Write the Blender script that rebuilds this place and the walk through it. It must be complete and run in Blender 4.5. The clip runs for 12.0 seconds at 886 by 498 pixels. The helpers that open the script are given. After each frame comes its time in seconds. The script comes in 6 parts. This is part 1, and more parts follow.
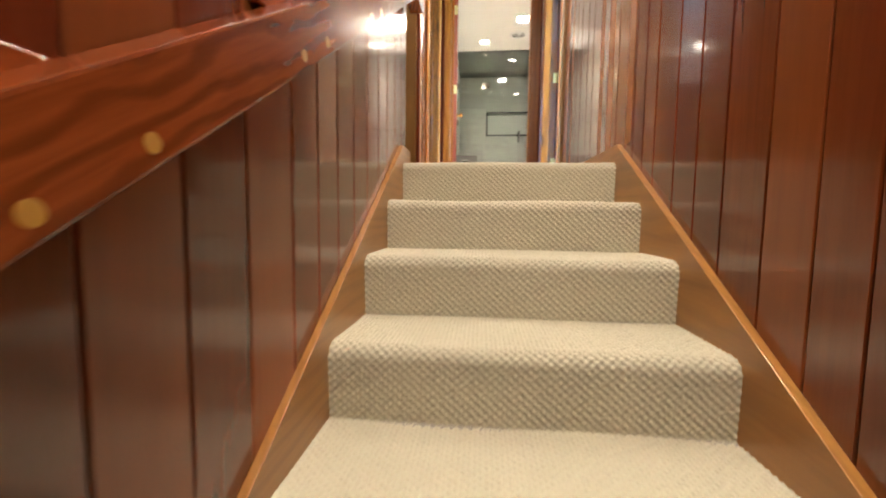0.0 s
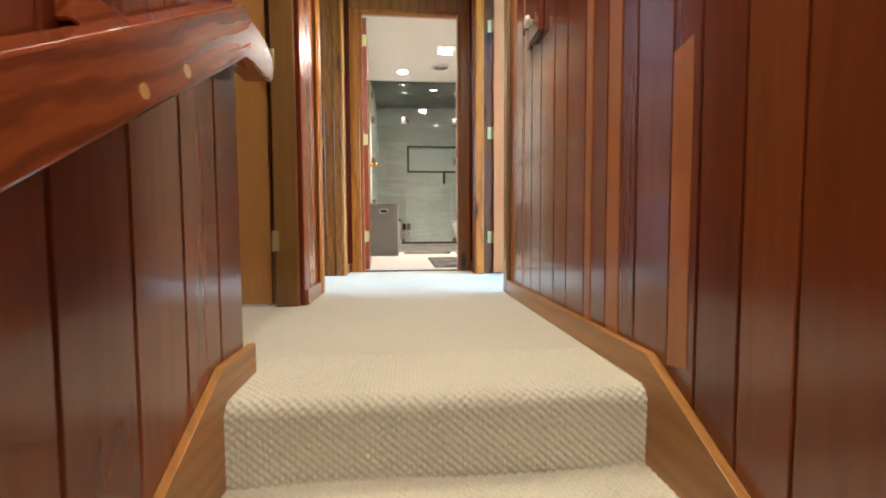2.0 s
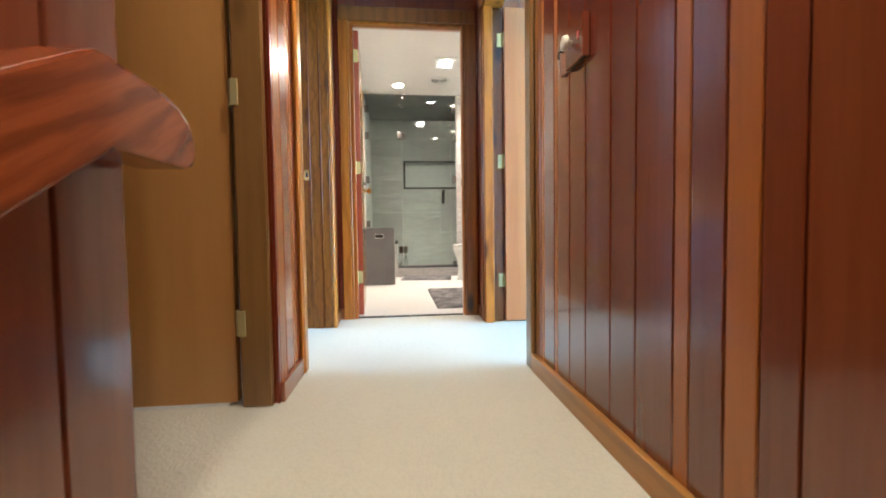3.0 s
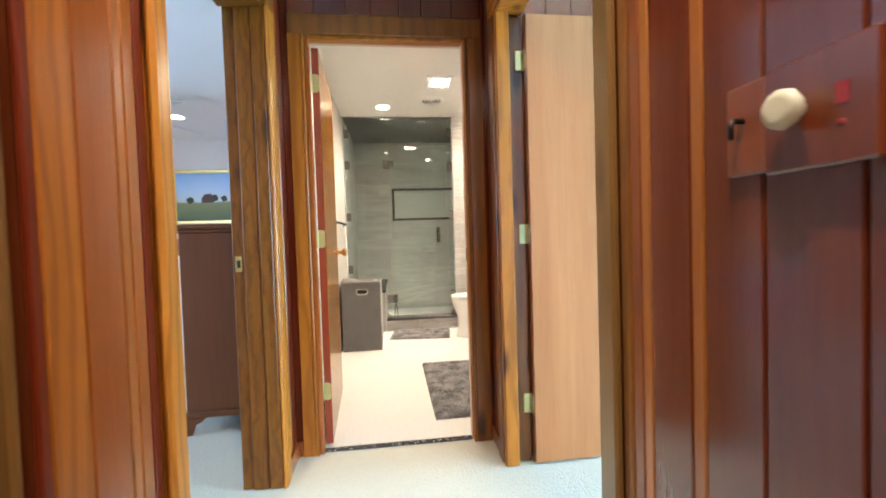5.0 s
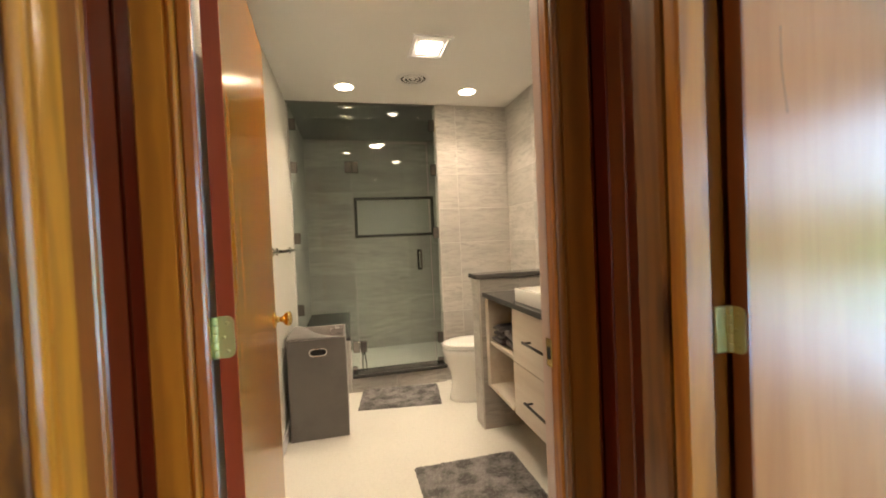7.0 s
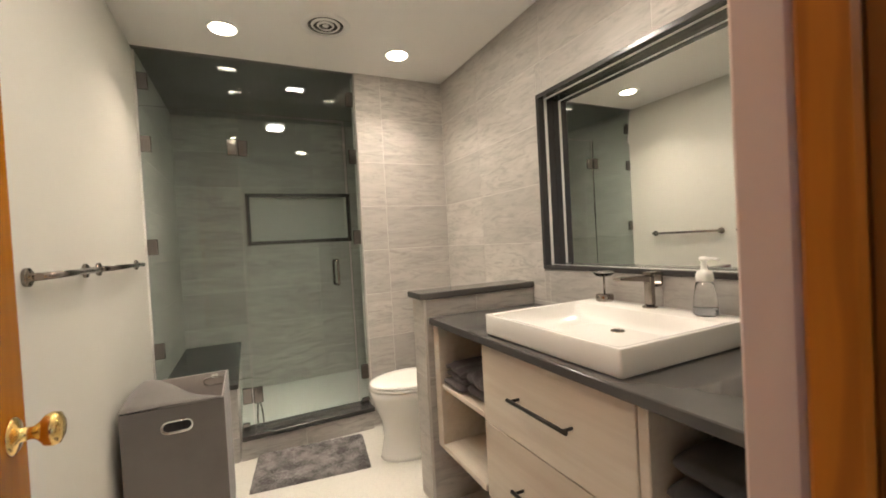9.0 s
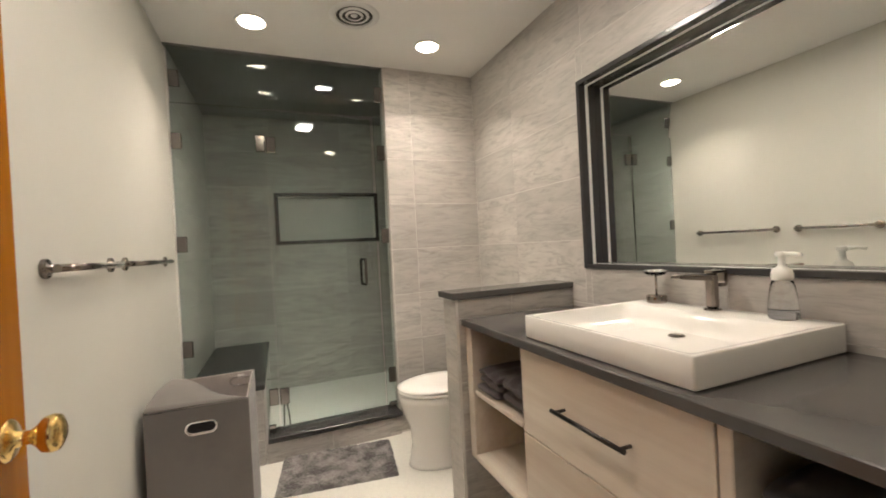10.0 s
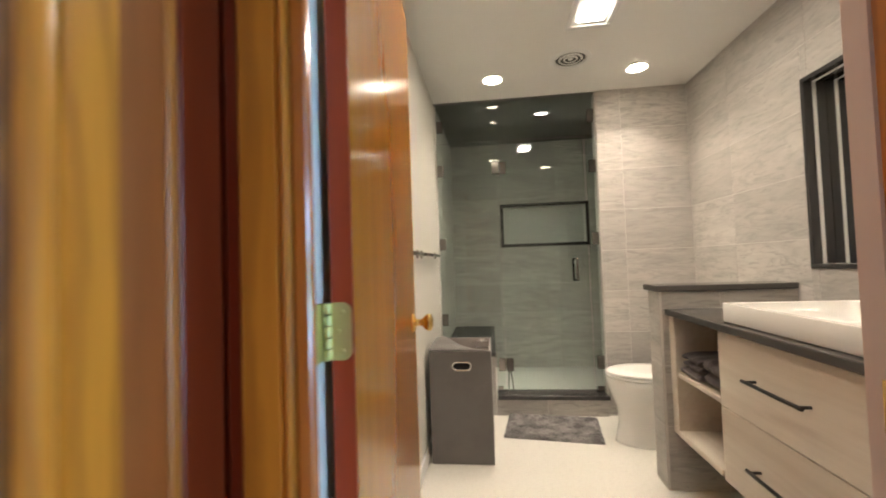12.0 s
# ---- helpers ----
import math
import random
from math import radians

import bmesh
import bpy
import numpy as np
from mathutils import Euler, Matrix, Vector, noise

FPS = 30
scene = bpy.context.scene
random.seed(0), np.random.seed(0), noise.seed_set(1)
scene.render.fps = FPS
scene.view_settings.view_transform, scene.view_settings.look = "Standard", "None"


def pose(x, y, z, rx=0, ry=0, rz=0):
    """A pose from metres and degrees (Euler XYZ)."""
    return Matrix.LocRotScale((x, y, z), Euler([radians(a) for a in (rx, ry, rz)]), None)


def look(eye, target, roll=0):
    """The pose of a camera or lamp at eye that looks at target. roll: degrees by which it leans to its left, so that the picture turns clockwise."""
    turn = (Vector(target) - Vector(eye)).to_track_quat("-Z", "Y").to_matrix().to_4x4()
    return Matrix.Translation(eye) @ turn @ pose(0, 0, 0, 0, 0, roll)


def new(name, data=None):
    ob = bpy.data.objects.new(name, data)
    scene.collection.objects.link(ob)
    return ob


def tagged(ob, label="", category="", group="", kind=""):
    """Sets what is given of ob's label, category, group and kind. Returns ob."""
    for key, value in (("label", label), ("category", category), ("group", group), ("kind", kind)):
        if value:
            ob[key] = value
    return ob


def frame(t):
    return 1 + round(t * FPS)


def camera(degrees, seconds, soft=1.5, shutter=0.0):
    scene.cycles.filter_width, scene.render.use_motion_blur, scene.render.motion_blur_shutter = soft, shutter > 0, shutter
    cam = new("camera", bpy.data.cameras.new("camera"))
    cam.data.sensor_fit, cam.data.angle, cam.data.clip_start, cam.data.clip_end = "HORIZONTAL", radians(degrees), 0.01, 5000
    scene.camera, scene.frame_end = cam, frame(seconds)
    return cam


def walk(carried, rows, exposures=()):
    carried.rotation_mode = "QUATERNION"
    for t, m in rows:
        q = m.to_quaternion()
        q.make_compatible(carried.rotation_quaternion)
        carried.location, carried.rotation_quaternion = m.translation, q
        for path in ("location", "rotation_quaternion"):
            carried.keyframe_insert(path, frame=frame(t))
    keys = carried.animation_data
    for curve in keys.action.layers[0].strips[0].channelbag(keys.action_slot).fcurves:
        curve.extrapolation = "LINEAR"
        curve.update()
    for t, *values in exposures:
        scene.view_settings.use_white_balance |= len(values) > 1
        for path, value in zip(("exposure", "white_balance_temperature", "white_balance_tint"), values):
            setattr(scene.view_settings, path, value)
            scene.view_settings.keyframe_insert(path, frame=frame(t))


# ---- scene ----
cam = camera(94.9, 12.0, soft=1.8, shutter=0.35)
PATH = [
    (0, (0.154, 0.285, -0.229), (-0.03, 2.27, -0.393), 0.7),
    (0.2, (0.146, 0.391, -0.183), (0.081, 2.384, -0.339), 0.6),
    (0.5, (0.14, 0.551, -0.09), (0.187, 2.545, -0.237), 0.5),
    (1, (0.16, 0.79, 0.071), (0.299, 2.781, -0.061), 0.3),
    (1.5, (0.154, 1.004, 0.221), (0.319, 2.994, 0.105), -0.0),
    (2, (0.18, 1.212, 0.35), (0.36, 3.201, 0.246), -0.3),
    (2.5, (0.178, 1.406, 0.471), (0.375, 3.394, 0.378), -0.6),
    (3, (0.156, 1.62, 0.601), (0.36, 3.608, 0.517), -0.8),
    (4.8, (0.231, 2.367, 1.006), (0.458, 4.353, 0.945), -1.7),
    (5, (0.23, 2.456, 1.055), (0.464, 4.441, 0.996), -1.8),
    (5.5, (0.193, 2.702, 1.148), (0.44, 4.686, 1.095), -2.0),
    (6, (0.158, 2.968, 1.273), (0.432, 4.948, 1.221), -2.0),
    (6.5, (0.139, 3.307, 1.29), (0.481, 5.276, 1.237), -2.3),
    (7, (0.125, 3.625, 1.252), (0.579, 5.572, 1.205), -2.5),
    (7.5, (0.103, 3.884, 1.269), (0.707, 5.79, 1.22), -2.7),
    (7.7, (0.111, 3.964, 1.27), (0.776, 5.849, 1.221), -2.9),
    (9.3, (0.214, 4.43, 1.246), (1.087, 6.229, 1.209), -3.1),
    (9.5, (0.217, 4.458, 1.239), (1.072, 6.266, 1.207), -3.1),
    (10, (0.219, 4.487, 1.225), (0.972, 6.34, 1.211), -3.0),
    (10.5, (0.198, 4.499, 1.215), (0.724, 6.428, 1.22), -3.0),
    (11, (0.152, 4.429, 1.207), (0.431, 6.409, 1.238), -2.7),
    (11.5, (0.138, 4.221, 1.189), (0.169, 6.221, 1.24), -2.4),
    (12, (0.099, 3.959, 1.165), (-0.134, 5.944, 1.234), -1.9),
]
# exposure follows the clip's own automatic exposure
EXPOSURE = [(0.0, 3.2, 6400, 10), (1.0, 3.02, 6300, 10), (2.0, 2.87, 6050, 10), (3.0, 2.85, 5900, 10), (4.6, 2.8, 6300, 10), (5.1, 2.78, 6450, 10), (5.6, 2.47, 6650, 10), (6.5, 1.98, 7050, 10), (7.0, 2.03, 7450, 10), (7.7, 2.08, 8400, 10), (9.3, 1.97, 6200, 10), (11.0, 1.85, 6200, 10), (11.5, 1.8, 6300, 10), (12.0, 2.05, 6500, 10)]
walk(cam, [(t, look(eye, target, roll)) for t, eye, target, roll in PATH], EXPOSURE)

# ---- world and sun ----
world = bpy.data.worlds.new("world")
world.use_nodes = True
scene.world = world
wn = world.node_tree.nodes
sky = wn.new("ShaderNodeTexSky")
sky.sky_type, sky.sun_disc = "NISHITA", False
sky.sun_elevation, sky.sun_rotation = radians(50), radians(200)
wn["Background"].inputs["Strength"].default_value = 0.07
world.node_tree.links.new(sky.outputs[0], wn["Background"].inputs["Color"])
sun = new("sun", bpy.data.lights.new("sun", "SUN"))
sun.data.energy, sun.data.angle, sun.data.color = 5.0, radians(0.5), (1.0, 0.95, 0.88)
sun.matrix_world = look((8, -10, 14), (0, 0, 0))

CEIL = 2.43          # ceiling height over the upper floor
RISE, RUN = 0.175, 0.293
NOSE = 2.04          # y of the landing's edge
WARM, NEUTRAL = (1.0, 0.84, 0.68), (1.0, 0.89, 0.72)
DAY = (0.30, 0.56, 1.0)
K = 1 / 6            # indoor lamps are dim beside the daylight


def area_lamp(name, at, to, power, sx, sy, tint, spread=180):
    d = bpy.data.lights.new(name, "AREA")
    d.shape, d.size, d.size_y, d.energy, d.color = "RECTANGLE", sx, sy, power * K, tint
    d.spread = radians(spread)
    ob = new(name, d)
    ob.matrix_world = look(at, to)
    return ob


# daylight through the window of the side room and that of the bedroom
area_lamp("daylight_side_room", (3.70, 2.85, 1.70), (0.0, 4.0, 0.7), 105, 2.3, 0.62, DAY)
area_lamp("daylight_from_terrace", (3.70, 2.85, 0.46), (0.0, 4.0, 0.6), 120, 2.3, 0.78, DAY)
area_lamp("daylight_bedroom", (-3.60, 4.3, 1.5), (-1.5, 5.0, 1.2), 92, 1.4, 1.2, (0.38, 0.62, 1.0))
area_lamp("daylight_alcove", (4.93, 6.73, 1.61), (4.0, 6.6, 1.5), 26, 0.27, 0.48, (0.55, 0.78, 1.0))


# ---- materials ----
class Graph:
    """A small helper to write node trees."""

    def __init__(self, name):
        self.mat = bpy.data.materials.new(name)
        self.mat.use_nodes = True
        self.tree = self.mat.node_tree
        self.out = self.tree.nodes["Principled BSDF"]

    def node(self, kind, settings=(), **links):
        n = self.tree.nodes.new(kind)
        for key, value in dict(settings).items():
            setattr(n, key, value)
        for key, value in links.items():
            self.put(n, key.replace("_", " "), value)
        return n

    def put(self, n, key, value):
        socket = n.inputs[int(key)] if key.isdigit() else n.inputs[key]
        if isinstance(value, bpy.types.NodeSocket):
            self.tree.links.new(value, socket)
        else:
            socket.default_value = value

    def set(self, **values):
        for key, value in values.items():
            self.put(self.out, key.replace("_", " "), value)

    def place(self, scale=(1, 1, 1), shift=True, tilt=0.0):
        """World position, moved about at random from piece to piece."""
        pos = self.node("ShaderNodeNewGeometry").outputs["Position"]
        if shift:
            rnd = self.node("ShaderNodeObjectInfo").outputs["Random"]
            off = self.node("ShaderNodeVectorMath", {"operation": "SCALE"}, Scale=rnd)
            off.inputs[0].default_value = (17.0, 29.0, 11.0)
            add = self.node("ShaderNodeVectorMath")
            self.tree.links.new(pos, add.inputs[0])
            self.tree.links.new(off.outputs[0], add.inputs[1])
            pos = add.outputs[0]
        if tilt:
            m = self.node("ShaderNodeMapping", Vector=pos)
            m.inputs["Rotation"].default_value = (-tilt, 0, 0)
            pos = m.outputs[0]
        m = self.node("ShaderNodeMapping", Vector=pos)
        m.inputs["Scale"].default_value = scale
        return m.outputs[0]

    def noise(self, vec, scale, detail=3.0, rough=0.55, warp=0.0):
        return self.node("ShaderNodeTexNoise", Vector=vec, Scale=scale, Detail=detail, Roughness=rough, Distortion=warp).outputs["Fac"]

    def ramp(self, fac, stops):
        n = self.node("ShaderNodeValToRGB", Fac=fac)
        e = n.color_ramp.elements
        while len(e) < len(stops):
            e.new(0.5)
        for el, (p, c) in zip(e, stops):
            el.position = p
            el.color = (*c, 1) if len(c) == 3 else c
        return n.outputs["Color"]

    def mix(self, fac, a, b, how="MIX"):
        n = self.node("ShaderNodeMix", {"data_type": "RGBA", "blend_type": how})
        for sock, val in ((n.inputs[0], fac), (n.inputs[6], a), (n.inputs[7], b)):
            if isinstance(val, bpy.types.NodeSocket):
                self.tree.links.new(val, sock)
            else:
                sock.default_value = (*val, 1) if isinstance(val, tuple) and len(val) == 3 else val
        return n.outputs[2]

    def bump(self, height, strength, distance=0.002):
        n = self.node("ShaderNodeBump", Height=height, Strength=strength, Distance=distance)
        self.tree.links.new(n.outputs[0], self.out.inputs["Normal"])


def grey(v):
    return (v, v, v)


def wood(name, tones, rough=0.3, coat=0.4, grain=1.0, along="z", rings=0.0, knots=0.0, fine=0.25, ring_scale=2.5, tilt=0.0, swirl=1.0, spec=0.5):
    """Varnished wood: tones from dark to light, one for each piece, grain along an axis, rings and knots."""
    g = Graph(name)
    sc = {"x": (0.55, 9, 9), "y": (9, 0.55, 9), "z": (9, 9, 0.55)}[along]
    vec = g.place(sc, True, tilt)
    rnd = g.node("ShaderNodeObjectInfo").outputs["Random"]
    tone = g.ramp(rnd, [(i / max(1, len(tones) - 1), c) for i, c in enumerate(tones)])
    broad = g.noise(vec, 0.9 * grain, 3, 0.5, 0.15)
    streak = g.noise(vec, 5.5 * grain, 5, 0.65, 0.3)
    col = g.mix(g.ramp(broad, [(0.2, grey(0.0)), (0.82, grey(1.0))]), tone, g.mix(1.0, tone, (0.74, 0.66, 0.60), "MULTIPLY"))
    col = g.mix(g.ramp(streak, [(0.42, grey(0.0)), (0.66, grey(fine))]), col, g.mix(1.0, col, (0.55, 0.43, 0.35), "MULTIPLY"))
    if rings:
        w = g.node("ShaderNodeTexWave", {"wave_type": "RINGS", "rings_direction": along.upper()}, Vector=g.place(tuple(0.42 * s * (swirl if s < 1 else 1) for s in sc), True, tilt), Scale=ring_scale, Distortion=9.0, Detail=3.0, Detail_Scale=0.5)
        col = g.mix(g.ramp(w.outputs["Fac"], [(0.45, grey(0.0)), (0.95, grey(rings))]), col, g.mix(1.0, col, (0.30, 0.20, 0.14), "MULTIPLY"))
    if knots:
        ks = {"x": (1.1, 7, 7), "y": (7, 1.1, 7), "z": (7, 7, 2.3)}[along]
        v = g.node("ShaderNodeTexVoronoi", Vector=g.place(ks), Scale=1.0)
        col = g.mix(g.ramp(v.outputs["Distance"], [(0.09, grey(knots)), (0.23, grey(0.0))]), col, g.mix(1.0, col, (0.16, 0.09, 0.06), "MULTIPLY"))
    g.set(Base_Color=col, Coat_Weight=coat, Coat_Roughness=max(0.05, rough - 0.12))
    g.set(Roughness=rough, Specular_IOR_Level=spec)
    g.bump(streak, 0.05, 0.001)
    return g.mat


def paint(name, colour, rough=0.55, speck=0.04, bump=0.08, scale=1.0):
    g = Graph(name)
    n1 = g.noise(g.place((1, 1, 1), False), 1.3 * scale, 4)
    n2 = g.noise(g.place((1, 1, 1), False), 160 * scale, 2)
    dark = tuple(c * (1 - 2.2 * speck) for c in colour)
    g.set(Base_Color=g.mix(n1, colour, dark), Roughness=rough)
    g.bump(n2, bump, 0.001)
    return g.mat


def metal(name, colour, rough=0.2):
    g = Graph(name)
    n = g.noise(g.place((1, 1, 1), False), 30, 3)
    g.set(Base_Color=(*colour, 1), Metallic=1.0, Roughness=g.node("ShaderNodeMapRange", Value=n, To_Min=rough * 0.8, To_Max=rough * 1.4).outputs[0])
    return g.mat


def glow(name, colour, strength):
    g = Graph(name)
    g.set(Base_Color=(*colour, 1), Emission_Color=(*colour, 1), Emission_Strength=strength * K)
    return g.mat


def cloth(name, a, b, scale=40.0, rough=0.95, bump=0.5, blotch=6.0):
    g = Graph(name)
    n1 = g.noise(g.place((1, 1, 1), False), blotch, 4, 0.6)
    n2 = g.noise(g.place((1, 1, 1), False), scale, 4, 0.7)
    col = g.mix(g.ramp(n1, [(0.4, grey(0)), (0.6, grey(1))]), a, b)
    col = g.mix(g.ramp(n2, [(0.35, grey(0.35)), (0.6, grey(0))]), col, g.mix(1.0, col, grey(0.55), "MULTIPLY"))
    g.set(Base_Color=col, Roughness=rough, Sheen_Weight=0.2)
    g.bump(n2, bump, 0.006)
    return g.mat


def carpet_material(name, colour, loops):
    g = Graph(name)
    vec = g.place((1, 1, 1), False)
    soft = g.noise(vec, 2.2, 4, 0.6)
    fibre = g.noise(vec, 420, 2, 0.6)
    v = g.node("ShaderNodeTexVoronoi", Vector=vec, Scale=loops)
    col = g.mix(soft, colour, tuple(c * 0.84 for c in colour))
    # shade in the gaps between loops, put into the colour
    col = g.mix(g.ramp(v.outputs["Distance"], [(0.40, grey(0.0)), (0.85, grey(0.12))]), col, tuple(c * 0.5 for c in colour))
    col = g.mix(g.ramp(fibre, [(0.4, grey(0.2)), (0.65, grey(0.0))]), col, tuple(c * 0.6 for c in colour))
    g.set(Base_Color=col, Roughness=0.95, Sheen_Weight=0.15)
    inv = g.node("ShaderNodeMath", {"operation": "SUBTRACT"})
    inv.inputs[0].default_value = 1.0
    g.tree.links.new(v.outputs["Distance"], inv.inputs[1])
    g.bump(inv.outputs[0], 0.35, 0.005)
    return g.mat


def tile_material(name, light, dark, rough=0.32):
    """Porcelain tile with long travertine-like streaks, laid across."""
    g = Graph(name)
    vec = g.place((1.5, 1.5, 7.5))
    big = g.noise(vec, 1.5, 6, 0.66, 1.5)
    thin = g.noise(vec, 4.2, 7, 0.70, 1.3)
    rnd = g.node("ShaderNodeObjectInfo").outputs["Random"]
    col = g.mix(g.ramp(big, [(0.32, grey(0)), (0.70, grey(1))]), light, dark)
    col = g.mix(g.ramp(thin, [(0.49, grey(0)), (0.70, grey(0.75))]), col, tuple(c * 0.60 for c in dark))
    col = g.mix(g.ramp(rnd, [(0, grey(0.0)), (1, grey(0.5))]), col, tuple(c * 0.82 for c in dark))
    g.set(Base_Color=col, Roughness=rough, Specular_IOR_Level=0.4)
    g.bump(thin, 0.25, 0.0012)
    return g.mat


def glass_material(name, tint, rough=0.0):
    g = Graph(name)
    g.set(Base_Color=(*tint, 1), Transmission_Weight=1.0, Roughness=rough, IOR=1.45)
    return g.mat


PANEL = wood("stained_panelling", [(0.135, 0.025, 0.010), (0.165, 0.032, 0.012), (0.19, 0.041, 0.014), (0.235, 0.056, 0.016), (0.15, 0.028, 0.011)], 0.22, 0.8, fine=0.34)
PANEL_RED = wood("red_panelling", [(0.41, 0.122, 0.024), (0.37, 0.105, 0.021)], 0.24, 0.45, spec=0.45)
# red panelling darkened: shade of corners and edges is in its colour
PANEL_SHADED = wood("shaded_red_panelling", [(0.17, 0.023, 0.006), (0.15, 0.020, 0.006)], 0.28, 0.3, spec=0.35)
PANEL_LIGHT = wood("orange_panelling", [(0.46, 0.155, 0.024), (0.40, 0.13, 0.021)], 0.30, 0.4)
PANEL_MID = wood("brown_panelling", [(0.30, 0.082, 0.020), (0.26, 0.068, 0.017)], 0.28, 0.5)
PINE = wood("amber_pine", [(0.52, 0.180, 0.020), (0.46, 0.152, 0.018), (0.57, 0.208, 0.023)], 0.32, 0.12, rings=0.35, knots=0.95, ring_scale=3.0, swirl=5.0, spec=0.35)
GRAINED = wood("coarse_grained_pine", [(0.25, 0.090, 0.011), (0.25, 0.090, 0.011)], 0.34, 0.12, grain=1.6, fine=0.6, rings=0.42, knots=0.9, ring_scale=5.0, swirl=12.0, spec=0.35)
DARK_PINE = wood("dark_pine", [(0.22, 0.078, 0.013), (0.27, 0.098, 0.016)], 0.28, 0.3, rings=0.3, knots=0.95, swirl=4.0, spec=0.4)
OLIVE = wood("brown_stained_casing", [(0.25, 0.132, 0.036), (0.21, 0.108, 0.030)], 0.30, 0.3, knots=0.4)
SKIRT = wood("honey_skirting", [(0.46, 0.215, 0.048), (0.40, 0.18, 0.040)], 0.34, 0.3, along="y", knots=0.95, rings=0.2, ring_scale=4.0, swirl=3.0)
RAIL = wood("handrail_wood", [(0.34, 0.080, 0.020), (0.34, 0.080, 0.020)], 0.22, 0.55, grain=1.5, along="y", rings=0.5, ring_scale=5.5, tilt=0.549, swirl=6.0, fine=0.5)
PLUG = wood("pale_plug", [(0.62, 0.34, 0.06), (0.62, 0.34, 0.06)], 0.35, 0.3)
BIRCH = wood("birch_veneer", [(0.57, 0.220, 0.086), (0.57, 0.220, 0.086)], 0.25, 0.0, grain=0.9, fine=0.16, spec=0.17)
GOLD_DOOR = wood("golden_veneer", [(0.46, 0.172, 0.010), (0.46, 0.172, 0.010)], 0.19, 0.08, grain=0.6, fine=0.3, spec=0.26)
JAMB_WOOD = wood("orange_jamb_wood", [(0.44, 0.125, 0.022), (0.40, 0.11, 0.020)], 0.24, 0.4)
BROWN_DOOR = wood("brown_veneer", [(0.50, 0.262, 0.078), (0.50, 0.262, 0.078)], 0.26, 0.35, grain=0.5, fine=0.12)
RED_EDGE = wood("red_door_edge", [(0.32, 0.045, 0.016), (0.32, 0.045, 0.016)], 0.3, 0.4)
MAHOGANY = wood("mahogany", [(0.17, 0.056, 0.018), (0.17, 0.056, 0.018)], 0.40, 0.1, spec=0.3)
CHERRY = wood("cherry_wood", [(0.19, 0.040, 0.014), (0.19, 0.040, 0.014)], 0.28, 0.4)
OAKFRONT = wood("pale_oak_laminate", [(0.70, 0.645, 0.555), (0.70, 0.645, 0.555)], 0.45, 0.0, grain=0.8, along="y", fine=0.16)
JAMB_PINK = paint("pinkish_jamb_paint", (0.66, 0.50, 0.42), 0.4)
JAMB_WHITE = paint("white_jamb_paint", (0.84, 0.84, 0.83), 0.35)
WALL = paint("cream_wall_paint", (0.63, 0.615, 0.555), 0.6)
WALL_BED = paint("pale_bedroom_paint", (0.75, 0.66, 0.58), 0.6)
WALL_SIDE = paint("pale_blue_grey_paint", (0.61, 0.69, 0.75), 0.6)
WHITE = paint("white_ceiling_paint", (0.86, 0.85, 0.82), 0.7)
WHITE_GLOSS = paint("white_gloss_paint", (0.78, 0.78, 0.77), 0.3, 0.02, 0.0)
# cool daylight on the cabinets is put into this blue
CAB_DAYLIT = paint("daylight_blue_cabinet_paint", (0.62, 0.74, 0.80), 0.35, 0.02, 0.0)
SOIL = paint("concealed_plaster", (0.35, 0.32, 0.28), 0.8)
CARPET = carpet_material("cream_loop_carpet", (0.60, 0.55, 0.415), 95)
STEP_CARPET = carpet_material("cream_stair_carpet", (0.62, 0.57, 0.425), 95)
GROUT = paint("pale_grout", (0.66, 0.64, 0.60), 0.85)
TILE = tile_material("grey_travertine_tile", (0.575, 0.545, 0.505), (0.40, 0.378, 0.35), 0.42)
TILE_DARK = tile_material("dark_ceiling_tile", (0.20, 0.20, 0.19), (0.14, 0.14, 0.135))
# lighter copy of charcoal_quartz: reflections on the counter are in its colour
COUNTER_SHEEN = paint("charcoal_quartz_sheen", (0.085, 0.081, 0.077), 0.13, 0.06, 0.0, 20)
SLATE = paint("charcoal_quartz", (0.045, 0.043, 0.043), 0.22, 0.06, 0.0, 20)
BLACK_METAL = metal("blackened_metal", (0.06, 0.055, 0.052), 0.35)
NICKEL = metal("dark_polished_nickel", (0.30, 0.265, 0.24), 0.12)
CLAMP = metal("smoked_chrome", (0.22, 0.206, 0.196), 0.10)
CHROME = metal("chrome", (0.80, 0.80, 0.80), 0.08)
BRASS = metal("brass", (0.83, 0.58, 0.22), 0.16)
BRASS_OLD = metal("dull_brass_plate", (0.66, 0.60, 0.30), 0.42)
PORCELAIN = paint("white_porcelain", (0.77, 0.755, 0.72), 0.08, 0.0, 0.0)
FELT = cloth("grey_hamper_cloth", (0.155, 0.140, 0.130), (0.135, 0.122, 0.114), 500, 0.9, 0.15, 4)
LINER = cloth("pale_hamper_liner", (0.42, 0.37, 0.34), (0.36, 0.32, 0.30), 300, 0.9, 0.2)
# patches in two greys: shading of the brushed pile is in the colour
SHAG = cloth("grey_shag", (0.090, 0.083, 0.082), (0.26, 0.245, 0.235), 110, 1.0, 0.7, 10)
TOWEL = cloth("plum_grey_towel", (0.085, 0.068, 0.068), (0.065, 0.052, 0.055), 300, 1.0, 0.8)
BLACKTOWEL = cloth("black_towel", (0.02, 0.019, 0.02), (0.03, 0.028, 0.028), 300, 1.0, 0.8)
GLASS = glass_material("shower_glass", (0.74, 0.845, 0.81))
